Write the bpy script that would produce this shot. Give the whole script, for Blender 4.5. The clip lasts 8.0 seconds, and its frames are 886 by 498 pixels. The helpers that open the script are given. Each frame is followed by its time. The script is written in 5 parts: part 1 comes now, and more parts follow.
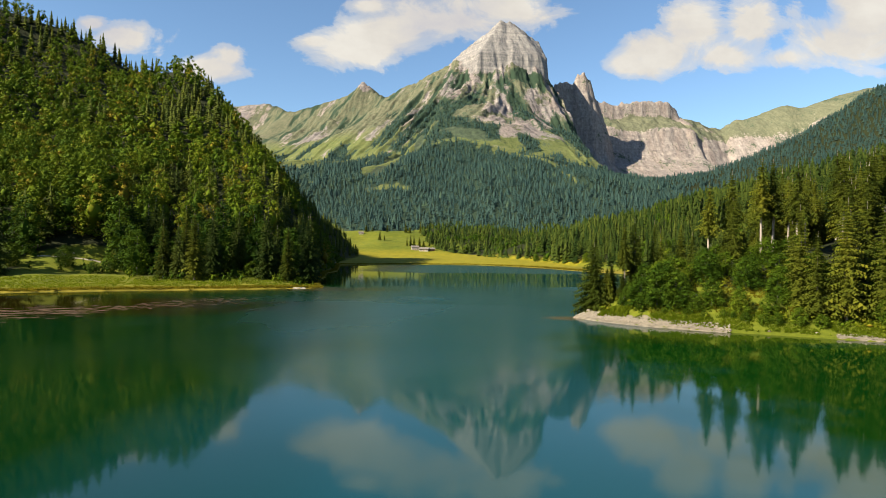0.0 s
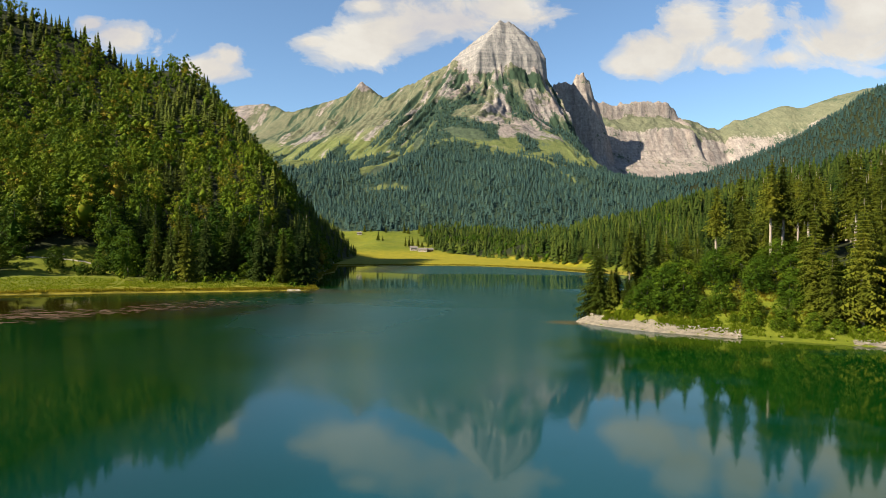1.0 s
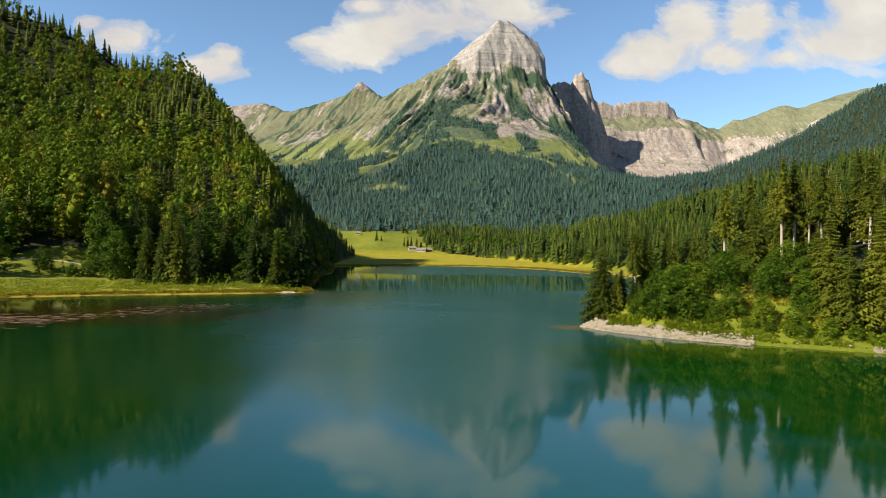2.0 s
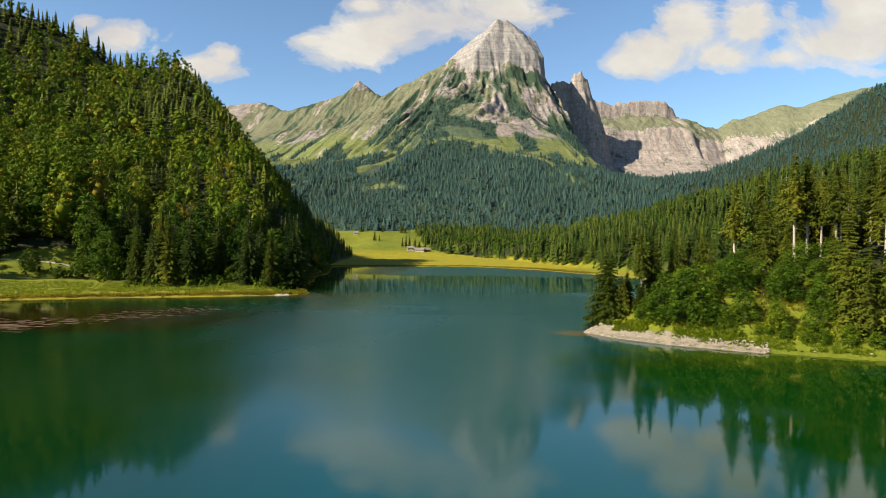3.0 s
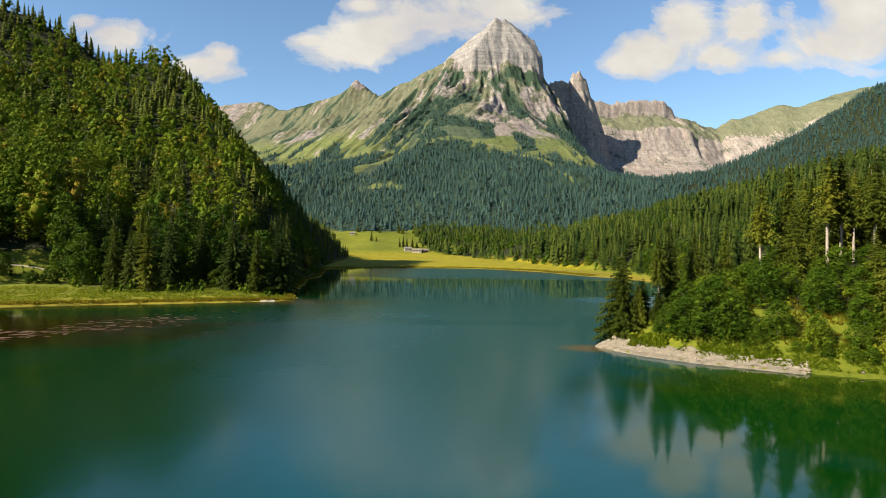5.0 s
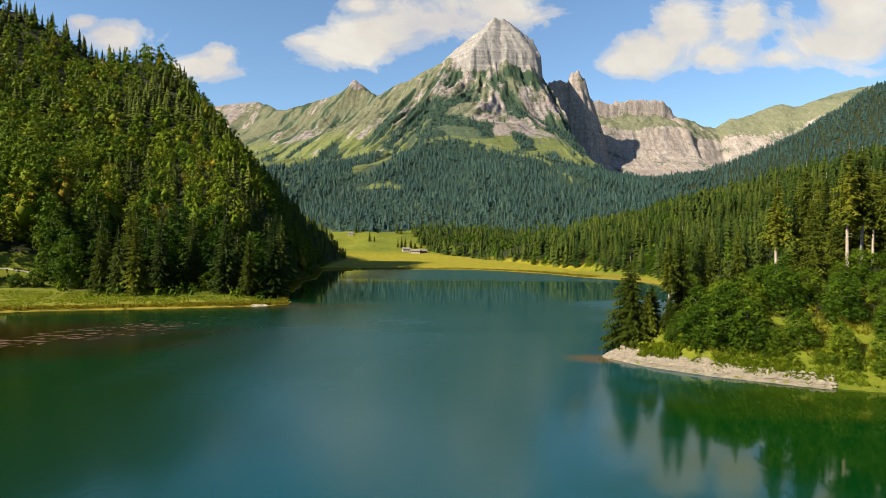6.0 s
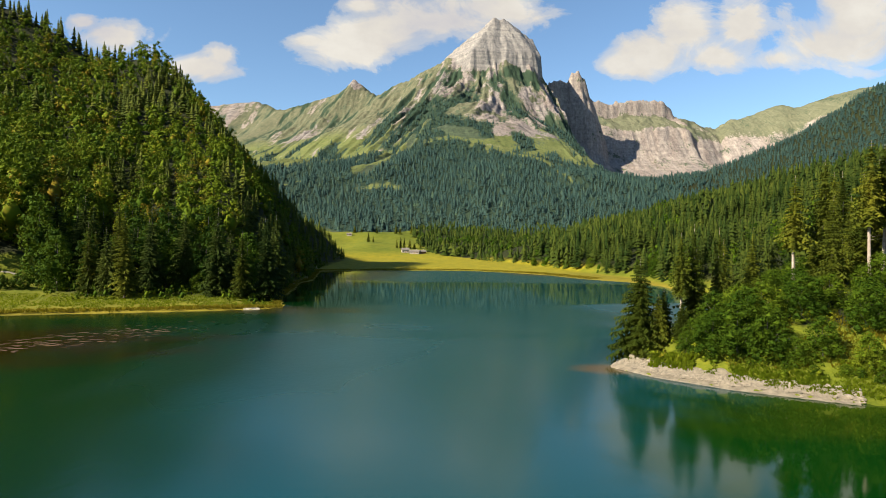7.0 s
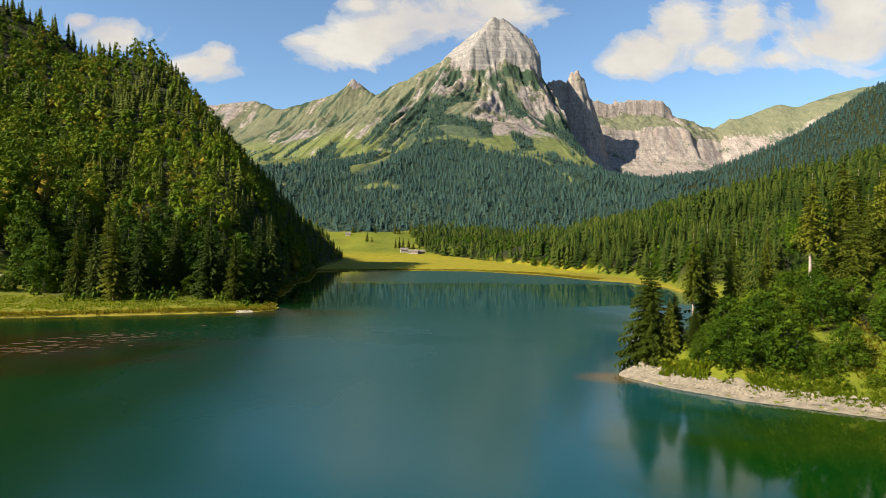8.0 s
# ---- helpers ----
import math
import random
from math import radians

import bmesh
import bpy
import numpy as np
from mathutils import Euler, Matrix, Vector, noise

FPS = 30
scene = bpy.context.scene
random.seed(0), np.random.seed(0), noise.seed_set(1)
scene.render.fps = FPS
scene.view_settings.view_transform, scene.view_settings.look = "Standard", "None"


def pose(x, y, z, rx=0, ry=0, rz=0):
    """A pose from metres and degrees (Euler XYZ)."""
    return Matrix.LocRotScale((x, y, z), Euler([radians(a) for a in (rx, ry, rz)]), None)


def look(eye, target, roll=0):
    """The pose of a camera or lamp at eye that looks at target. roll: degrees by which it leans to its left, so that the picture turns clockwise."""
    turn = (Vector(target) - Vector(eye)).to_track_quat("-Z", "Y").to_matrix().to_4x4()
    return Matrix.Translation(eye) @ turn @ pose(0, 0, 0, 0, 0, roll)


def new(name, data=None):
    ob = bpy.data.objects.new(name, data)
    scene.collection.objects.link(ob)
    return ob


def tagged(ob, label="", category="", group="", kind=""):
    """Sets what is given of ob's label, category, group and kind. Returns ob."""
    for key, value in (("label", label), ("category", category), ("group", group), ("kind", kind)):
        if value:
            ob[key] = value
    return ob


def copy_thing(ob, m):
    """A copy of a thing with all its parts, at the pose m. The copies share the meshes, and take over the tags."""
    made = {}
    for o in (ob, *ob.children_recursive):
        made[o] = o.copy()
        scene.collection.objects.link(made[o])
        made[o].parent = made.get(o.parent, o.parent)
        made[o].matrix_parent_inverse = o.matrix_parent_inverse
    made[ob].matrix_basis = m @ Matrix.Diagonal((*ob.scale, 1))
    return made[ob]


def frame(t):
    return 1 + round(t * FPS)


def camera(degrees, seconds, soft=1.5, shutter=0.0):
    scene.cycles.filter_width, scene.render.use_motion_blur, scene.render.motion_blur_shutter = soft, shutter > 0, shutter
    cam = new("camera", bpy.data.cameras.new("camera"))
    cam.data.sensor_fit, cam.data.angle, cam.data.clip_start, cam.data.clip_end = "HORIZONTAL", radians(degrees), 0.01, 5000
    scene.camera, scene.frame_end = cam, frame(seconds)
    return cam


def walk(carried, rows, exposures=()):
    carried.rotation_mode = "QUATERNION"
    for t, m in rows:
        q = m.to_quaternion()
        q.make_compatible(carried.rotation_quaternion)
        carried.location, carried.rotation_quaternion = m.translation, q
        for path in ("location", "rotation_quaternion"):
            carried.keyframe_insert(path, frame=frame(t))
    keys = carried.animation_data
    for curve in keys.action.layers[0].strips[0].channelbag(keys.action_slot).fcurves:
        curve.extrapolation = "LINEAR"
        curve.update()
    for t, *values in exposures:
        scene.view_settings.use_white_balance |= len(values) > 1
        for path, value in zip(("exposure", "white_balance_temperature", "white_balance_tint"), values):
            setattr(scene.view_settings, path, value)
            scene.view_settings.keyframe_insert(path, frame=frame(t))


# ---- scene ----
cam = camera(74.0, 8.0, soft=0.6)
PATH = [
    (0, (-0.722, -0.604, 19.461), (-0.694, 1.396, 19.45), 0.7),
    (0.5, (-0.596, 2.419, 19.59), (-0.567, 4.418, 19.579), 0.7),
    (1, (-0.417, 5.533, 19.764), (-0.385, 7.533, 19.754), 0.7),
    (1.5, (-0.211, 8.708, 19.953), (-0.178, 10.708, 19.943), 0.7),
    (3, (0.265, 18.763, 20.831), (0.305, 20.763, 20.819), 0.7),
    (3.5, (0.415, 22.311, 21.03), (0.456, 24.311, 21.018), 0.7),
    (4, (0.584, 26.044, 21.26), (0.628, 28.043, 21.248), 0.7),
    (4.5, (0.897, 29.752, 21.491), (0.942, 31.751, 21.479), 0.7),
    (6, (1.559, 41.251, 22.698), (1.609, 43.25, 22.686), 0.6),
    (6.5, (1.835, 44.855, 22.934), (1.887, 46.854, 22.922), 0.6),
    (7, (1.93, 48.428, 23.19), (1.982, 50.427, 23.179), 0.7),
    (7.5, (1.996, 51.803, 23.387), (2.05, 53.803, 23.376), 0.7),
    (8, (2.152, 54.8, 23.492), (2.207, 56.799, 23.48), 0.7),
]
walk(cam, [(t, look(eye, target, roll)) for t, eye, target, roll in PATH])

# ---- world, sun, exposure ----
SUN = Vector((-0.72, -0.40, 0.57)).normalized()      # the way towards the sun
scene.view_settings.exposure = 1.57


def node(tree, kind, inputs=(), **props):
    n = tree.nodes.new(kind)
    for k, v in props.items():
        setattr(n, k, v)
    for k, v in dict(inputs).items():
        if isinstance(v, bpy.types.NodeSocket):
            tree.links.new(v, n.inputs[k])
        else:
            n.inputs[k].default_value = v
    return n


def maths(tree, op, a, b=0.0, c=0.0, clamp=False):
    return node(tree, "ShaderNodeMath", {0: a, 1: b, 2: c}, operation=op, use_clamp=clamp).outputs[0]


def ramp(tree, fac, stops, interp="LINEAR"):
    r = node(tree, "ShaderNodeValToRGB", {0: fac})
    r.color_ramp.interpolation = interp
    el = r.color_ramp.elements
    while len(el) < len(stops):
        el.new(0.5)
    for e, (p, c) in zip(el, stops):
        e.position = p
        e.color = (*c, 1) if len(c) == 3 else c
    return r.outputs[0]


def mixc(tree, fac, a, b, blend="MIX"):
    return node(tree, "ShaderNodeMix", {0: fac, 6: a, 7: b}, data_type="RGBA", blend_type=blend).outputs[2]


def grey(v):
    return (v, v, v, 1)


def fbm_node(tree, vec, scale, detail=5.0, rough=0.55, distort=0.0):
    return node(tree, "ShaderNodeTexNoise", {"Vector": vec, "Scale": scale, "Detail": detail, "Roughness": rough, "Distortion": distort}).outputs[0]


# clouds: middle and half size, as slopes to the side and up of the way ahead
CLOUDS = [(-0.148, 0.332, 0.091, 0.038), (-0.071, 0.352, 0.119, 0.051), (0.015, 0.375, 0.131, 0.051), (0.101, 0.406, 0.107, 0.038), (-0.115, 0.404, 0.039, 0.017), (-0.206, 0.343, 0.039, 0.015), (0.326, 0.311, 0.041, 0.024), (0.383, 0.338, 0.080, 0.042), (0.440, 0.376, 0.060, 0.070), (0.498, 0.330, 0.083, 0.029), (0.536, 0.387, 0.053, 0.056), (0.602, 0.330, 0.083, 0.029), (0.679, 0.357, 0.120, 0.061), (0.741, 0.401, 0.088, 0.074), (-0.518, 0.343, 0.066, 0.038), (-0.583, 0.367, 0.032, 0.014), (-0.383, 0.295, 0.074, 0.024), (-0.346, 0.314, 0.032, 0.020)]


def make_world():
    world = bpy.data.worlds.new("sky")
    scene.world = world
    world.use_nodes = True
    t = world.node_tree
    t.nodes.clear()
    sky = node(t, "ShaderNodeTexSky", sky_type="NISHITA", sun_disc=False, sun_elevation=math.asin(SUN.z),
               sun_rotation=math.atan2(SUN.x, SUN.y), altitude=1000.0, air_density=1.0, dust_density=0.6, ozone_density=1.5)
    way = node(t, "ShaderNodeTexCoord").outputs["Generated"]
    xyz = node(t, "ShaderNodeSeparateXYZ", {0: way})
    ahead = maths(t, "MAXIMUM", xyz.outputs[1], 0.05)
    u, v = maths(t, "DIVIDE", xyz.outputs[0], ahead), maths(t, "DIVIDE", xyz.outputs[2], ahead)
    flat = node(t, "ShaderNodeCombineXYZ", {0: u, 1: maths(t, "MULTIPLY", v, 1.5), 2: 3.7}).outputs[0]
    big = None
    for cu, cv, au, av in CLOUDS:
        du = maths(t, "DIVIDE", maths(t, "SUBTRACT", u, cu), au)
        dv = maths(t, "DIVIDE", maths(t, "SUBTRACT", v, cv), av)
        r = maths(t, "SQRT", maths(t, "ADD", maths(t, "MULTIPLY", du, du), maths(t, "MULTIPLY", dv, dv)))
        one = maths(t, "SUBTRACT", 1.0, r)
        big = one if big is None else node(t, "ShaderNodeMath", {0: big, 1: one, 2: 0.45}, operation="SMOOTH_MAX").outputs[0]
    lumps = fbm_node(t, flat, 8.5, 9.0, 0.62, 0.5)
    edge = maths(t, "ADD", big, maths(t, "MULTIPLY", maths(t, "SUBTRACT", lumps, 0.5), 2.4))
    cover = ramp(t, maths(t, "MULTIPLY_ADD", edge, 0.5, 0.5, clamp=True), [(0.47, (0, 0, 0)), (0.60, (0.5,) * 3), (0.80, (0.96,) * 3)], "EASE")
    shade = fbm_node(t, flat, 5.0, 6.0, 0.6)
    white = ramp(t, shade, [(0.3, (0.215, 0.208, 0.212)), (0.52, (0.268, 0.250, 0.222)), (0.72, (0.310, 0.293, 0.260))])
    blue = mixc(t, 1.0, sky.outputs[0], (SKY_STRENGTH * SKY_TINT[0], SKY_STRENGTH * SKY_TINT[1], SKY_STRENGTH * SKY_TINT[2], 1), "MULTIPLY")
    col = mixc(t, cover, blue, white)
    back = node(t, "ShaderNodeBackground", {0: col, 1: 1.0})
    out = node(t, "ShaderNodeOutputWorld")
    t.links.new(back.outputs[0], out.inputs[0])


SKY_STRENGTH, SKY_TINT = 0.058, (0.92, 1.04, 1.07)
make_world()
sun_data = bpy.data.lights.new("sun", "SUN")
sun_data.energy, sun_data.angle, sun_data.color = 5.0, radians(0.5), (1.0, 0.88, 0.66)
sun = new("sun", sun_data)
sun.matrix_world = look(SUN * 2000, (0, 0, 0))


# ---- materials ----
def material(name):
    m = bpy.data.materials.new(name)
    m.use_nodes = True
    t = m.node_tree
    t.nodes.clear()
    out = node(t, "ShaderNodeOutputMaterial")
    return m, t, out


def principled(t, out, colour, rough, bump=None, strength=0.3, dist=0.1, **more):
    inp = {"Base Color": colour, "Roughness": rough}
    for k, v in more.items():
        inp[k.replace("_", " ")] = v
    if bump is not None:
        inp["Normal"] = node(t, "ShaderNodeBump", {"Height": bump, "Strength": strength, "Distance": dist}).outputs[0]
    p = node(t, "ShaderNodeBsdfPrincipled", inp)
    t.links.new(p.outputs[0], out.inputs[0])
    return p


def foliage(name, dark, mid, light, patch=0.12, through_light=0.3, gold=(0.15, 0.11, 0.01)):
    m, t, out = material(name)
    geo = node(t, "ShaderNodeNewGeometry")
    info = node(t, "ShaderNodeObjectInfo")
    pos = geo.outputs["Position"]
    stand = fbm_node(t, pos, patch, 2.0)
    own = maths(t, "ADD", node(t, "ShaderNodeAttribute", attribute_name="tint").outputs["Fac"], info.outputs["Random"])
    f = maths(t, "ADD", maths(t, "MULTIPLY", maths(t, "ADD", maths(t, "MULTIPLY", geo.outputs["Random Per Island"], 0.5), maths(t, "MULTIPLY", fbm_node(t, pos, 0.9, 2.0), 0.5)), 0.42),
              maths(t, "ADD", maths(t, "MULTIPLY", stand, 0.75), maths(t, "MULTIPLY", own, 0.40)))
    col = ramp(t, maths(t, "SUBTRACT", f, 0.46, clamp=True), [(0.15, dark), (0.5, mid), (0.88, light), (0.98, gold)])
    p = node(t, "ShaderNodeBsdfPrincipled", {"Base Color": col, "Roughness": 0.75, "Specular IOR Level": 0.06})
    tr = node(t, "ShaderNodeBsdfTranslucent", {0: mixc(t, 0.5, col, (light[0] * 1.3, light[1] * 1.4, light[2], 1))})
    mx = node(t, "ShaderNodeMixShader", {0: through_light, 1: p.outputs[0], 2: tr.outputs[0]})
    t.links.new(mx.outputs[0], out.inputs[0])
    return m


def plain(name, a, b, scale, rough=0.85, bump=0.3, dist=0.05):
    m, t, out = material(name)
    pos = node(t, "ShaderNodeNewGeometry").outputs["Position"]
    n1, n2 = fbm_node(t, pos, scale, 6.0), fbm_node(t, pos, scale * 9, 3.0)
    f = maths(t, "ADD", maths(t, "MULTIPLY", n1, 0.7), maths(t, "MULTIPLY", n2, 0.3))
    principled(t, out, ramp(t, f, [(0.3, a), (0.7, b)]), rough, n2, bump, dist)
    return m


def ground_material():
    m, t, out = material("meadow_grass")
    geo = node(t, "ShaderNodeNewGeometry")
    pos = geo.outputs["Position"]
    xyz = node(t, "ShaderNodeSeparateXYZ", {0: pos})
    big, mid, fine = fbm_node(t, pos, 0.012, 4.0), fbm_node(t, pos, 0.12, 5.0), fbm_node(t, pos, 1.3, 4.0)
    f = maths(t, "ADD", maths(t, "MULTIPLY", big, 0.35), maths(t, "ADD", maths(t, "MULTIPLY", mid, 0.3), maths(t, "MULTIPLY", fine, 0.35)))
    grass = ramp(t, f, [(0.32, (0.042, 0.060, 0.004)), (0.5, (0.085, 0.100, 0.007)), (0.66, (0.145, 0.135, 0.011))])
    # sedge along the water dries to yellow
    sedge = ramp(t, mid, [(0.3, (0.135, 0.110, 0.009)), (0.7, (0.235, 0.165, 0.016))])
    low = maths(t, "SUBTRACT", 1.0, maths(t, "DIVIDE", maths(t, "ADD", xyz.outputs[2], maths(t, "MULTIPLY", mid, 1.2)), 2.6, clamp=True), clamp=True)
    west = maths(t, "MULTIPLY", maths(t, "SUBTRACT", 40.0, xyz.outputs[0]), 0.05, clamp=True)
    north = maths(t, "MULTIPLY", maths(t, "SUBTRACT", xyz.outputs[1], 320.0), 0.05, clamp=True)
    col = mixc(t, maths(t, "MULTIPLY", low, maths(t, "MAXIMUM", west, north)), grass, sedge)
    hay = maths(t, "MULTIPLY", maths(t, "MULTIPLY", maths(t, "SUBTRACT", xyz.outputs[1], 545.0), 0.025, clamp=True), maths(t, "MULTIPLY", maths(t, "SUBTRACT", 14.0, xyz.outputs[2]), 0.14, clamp=True))
    col = mixc(t, maths(t, "MULTIPLY", hay, maths(t, "ADD", 0.35, mid, clamp=True)), col, ramp(t, mid, [(0.3, (0.128, 0.126, 0.005)), (0.7, (0.205, 0.166, 0.008))]))
    bed = maths(t, "GREATER_THAN", -0.05, xyz.outputs[2])
    col = mixc(t, bed, col, (0.10, 0.085, 0.05, 1))
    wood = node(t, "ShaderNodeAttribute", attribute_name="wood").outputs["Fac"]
    # leaf litter, taken near black for the shade between the trees
    shaded_litter = ramp(t, fine, [(0.35, (0.007, 0.010, 0.003)), (0.65, (0.020, 0.024, 0.007))])
    col = mixc(t, wood, col, shaded_litter)
    principled(t, out, col, 0.95, fine, 0.6, 0.3, Specular_IOR_Level=0.15)
    return m


def rock_material(name, rock_a, rock_b, rock_c, grass_a, grass_b, grass_c):
    """Bare rock, alpine grass and dark scrub, by the cover of the slope, broken up along its fall line."""
    m, t, out = material(name)
    geo = node(t, "ShaderNodeNewGeometry")
    pos = geo.outputs["Position"]
    z = node(t, "ShaderNodeSeparateXYZ", {0: pos}).outputs[2]

    def field(name):
        return node(t, "ShaderNodeAttribute", attribute_name=name).outputs["Fac"]
    fall, bare, scrub, wood, cap = field("fall"), field("bare"), field("scrub"), field("wood"), field("cap")
    down = node(t, "ShaderNodeCombineXYZ", {0: fall, 1: maths(t, "MULTIPLY", z, 0.25), 2: 1.0}).outputs[0]
    fine, thin = fbm_node(t, pos, 0.07, 6.0, 0.68), fbm_node(t, down, 0.09, 6.0, 0.65, 0.4)
    # bedded rock: strata that dip to the right, broken by noise
    beds = node(t, "ShaderNodeMapping", {0: pos, "Rotation": (0.0, -0.38, 0.0), "Scale": (0.05, 0.05, 1.0)}).outputs[0]
    strata = fbm_node(t, beds, 0.07, 4.0, 0.65, 0.5)
    broken = maths(t, "ADD", maths(t, "MULTIPLY", fine, 0.55), maths(t, "MULTIPLY", thin, 0.45))
    f = maths(t, "MULTIPLY_ADD", strata, 0.22, maths(t, "MULTIPLY", broken, 0.78))
    rock = ramp(t, f, [(0.40, rock_a), (0.5, rock_b), (0.60, rock_c)])
    rust = ramp(t, fbm_node(t, down, 0.018, 3.0), [(0.42, (0, 0, 0)), (0.62, (1, 1, 1))])
    rock = mixc(t, maths(t, "MULTIPLY", rust, 0.35), rock, ramp(t, broken, [(0.38, (0.095, 0.071, 0.066)), (0.62, (0.235, 0.176, 0.150))]))
    rock = mixc(t, maths(t, "MULTIPLY", cap, 0.85), rock, ramp(t, maths(t, "MULTIPLY_ADD", strata, 0.4, maths(t, "MULTIPLY", broken, 0.6)), [(0.38, (0.100, 0.098, 0.103)), (0.5, (0.165, 0.158, 0.157)), (0.62, (0.255, 0.242, 0.230))]))
    grass = ramp(t, maths(t, "ADD", maths(t, "MULTIPLY", thin, 0.5), maths(t, "MULTIPLY", fine, 0.5)), [(0.40, grass_a), (0.5, grass_b), (0.60, grass_c)])
    lush = maths(t, "MULTIPLY", maths(t, "SUBTRACT", maths(t, "MULTIPLY_ADD", fine, 160.0, 470.0), z), 0.012, clamp=True)
    grass = mixc(t, maths(t, "MULTIPLY", lush, 0.7), grass, ramp(t, fine, [(0.35, (0.068, 0.090, 0.022)), (0.65, (0.112, 0.128, 0.034))]))
    q = maths(t, "MULTIPLY_ADD", maths(t, "SUBTRACT", broken, 0.5), 1.5, bare)
    surface = mixc(t, ramp(t, q, [(0.46, (0, 0, 0)), (0.56, (1, 1, 1))]), grass, rock)
    q = maths(t, "MULTIPLY_ADD", maths(t, "SUBTRACT", fine, 0.5), 1.7, scrub)
    surface = mixc(t, ramp(t, q, [(0.50, (0, 0, 0)), (0.57, (0.92,) * 3)]), surface, ramp(t, fine, [(0.35, (0.024, 0.037, 0.028)), (0.65, (0.052, 0.070, 0.044))]))
    # floor under the far spruces in their colour: gaps softened as by haze
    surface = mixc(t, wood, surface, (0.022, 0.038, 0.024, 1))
    principled(t, out, surface, 0.95, f, 0.8, 9.0, Specular_IOR_Level=0.1)
    return m


def water_material():
    m, t, out = material("lake_water")
    pos = node(t, "ShaderNodeNewGeometry").outputs["Position"]
    still = fbm_node(t, pos, 0.012, 4.0, 0.55, 0.8)
    # a breeze ruffles the open middle of the lake; the water under the shores lies still
    off = node(t, "ShaderNodeVectorMath", {0: pos, 1: (-32.0, 182.0, 0.0)}, operation="SUBTRACT").outputs[0]
    off = node(t, "ShaderNodeVectorMath", {0: off, 1: (1 / 84.0, 1 / 108.0, 0.0)}, operation="MULTIPLY").outputs[0]
    r = node(t, "ShaderNodeVectorMath", {0: off}, operation="LENGTH").outputs["Value"]
    bay = node(t, "ShaderNodeVectorMath", {0: pos, 1: (80.0, 295.0, 0.0)}, operation="SUBTRACT").outputs[0]
    bay = node(t, "ShaderNodeVectorMath", {0: bay, 1: (1 / 55.0, 1 / 100.0, 0.0)}, operation="MULTIPLY").outputs[0]
    r = maths(t, "MINIMUM", r, node(t, "ShaderNodeVectorMath", {0: bay}, operation="LENGTH").outputs["Value"])
    # it ends along a line; beyond lies a calm belt, and another breath of wind under the far shore
    xyz = node(t, "ShaderNodeSeparateXYZ", {0: pos})
    line = maths(t, "MULTIPLY_ADD", xyz.outputs[0], 0.14, maths(t, "MULTIPLY_ADD", still, 40.0, 262.0))
    hither = maths(t, "MULTIPLY", maths(t, "SUBTRACT", line, xyz.outputs[1]), 0.12, clamp=True)
    yonder = maths(t, "MULTIPLY", maths(t, "MULTIPLY", maths(t, "SUBTRACT", xyz.outputs[1], maths(t, "MULTIPLY_ADD", still, 60.0, 385.0)), 0.05, clamp=True), maths(t, "MULTIPLY", maths(t, "ADD", xyz.outputs[0], 66.0), 0.04, clamp=True))
    breeze = maths(t, "ADD", maths(t, "MULTIPLY", maths(t, "SUBTRACT", 1.15, r), 1.1), maths(t, "MULTIPLY", maths(t, "SUBTRACT", still, 0.5), 2.2), clamp=True)
    breeze = maths(t, "MAXIMUM", maths(t, "MULTIPLY", breeze, hither), maths(t, "MULTIPLY", yonder, 0.7))
    stretch = node(t, "ShaderNodeMapping", {0: pos, "Scale": (1.0, 0.5, 1.0)}).outputs[0]
    ripple = fbm_node(t, stretch, 1.1, 4.0, 0.6)
    swell = fbm_node(t, stretch, 0.11, 2.0)
    h = maths(t, "ADD", maths(t, "MULTIPLY", ripple, 0.03), maths(t, "MULTIPLY", swell, 0.05))
    bump = node(t, "ShaderNodeBump", {"Height": h, "Strength": maths(t, "MULTIPLY_ADD", breeze, 1.3, 0.07), "Distance": 1.0}).outputs[0]
    px = node(t, "ShaderNodeSeparateXYZ", {0: pos}).outputs[0]
    # reflections tinted into the body: dark green under the hill, sky blue beyond
    mirror_tint = maths(t, "ADD", maths(t, "MULTIPLY_ADD", px, 0.016, 0.74), maths(t, "MULTIPLY", maths(t, "SUBTRACT", fbm_node(t, pos, 0.01, 3.0), 0.5), 1.2), clamp=True)
    body = ramp(t, mirror_tint, [(0.1, (0.0005, 0.014, 0.003)), (0.55, (0.002, 0.034, 0.042)), (0.9, (0.004, 0.036, 0.042))])
    # shallows by the shores; two dark green ovals paint the knoll's tree reflections
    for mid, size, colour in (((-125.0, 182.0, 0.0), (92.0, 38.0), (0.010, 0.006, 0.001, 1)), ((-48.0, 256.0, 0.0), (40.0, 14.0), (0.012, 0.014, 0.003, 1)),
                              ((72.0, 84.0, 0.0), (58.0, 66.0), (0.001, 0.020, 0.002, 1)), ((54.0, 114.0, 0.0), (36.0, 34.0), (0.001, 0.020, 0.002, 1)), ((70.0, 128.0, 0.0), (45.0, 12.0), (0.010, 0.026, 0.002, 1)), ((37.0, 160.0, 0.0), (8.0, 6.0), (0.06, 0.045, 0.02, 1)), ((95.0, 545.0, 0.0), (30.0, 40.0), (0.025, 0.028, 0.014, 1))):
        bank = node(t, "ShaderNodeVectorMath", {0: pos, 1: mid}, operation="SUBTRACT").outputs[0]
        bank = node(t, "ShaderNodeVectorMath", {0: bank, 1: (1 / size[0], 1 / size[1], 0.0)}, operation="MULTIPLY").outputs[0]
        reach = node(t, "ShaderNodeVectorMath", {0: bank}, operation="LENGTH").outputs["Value"]
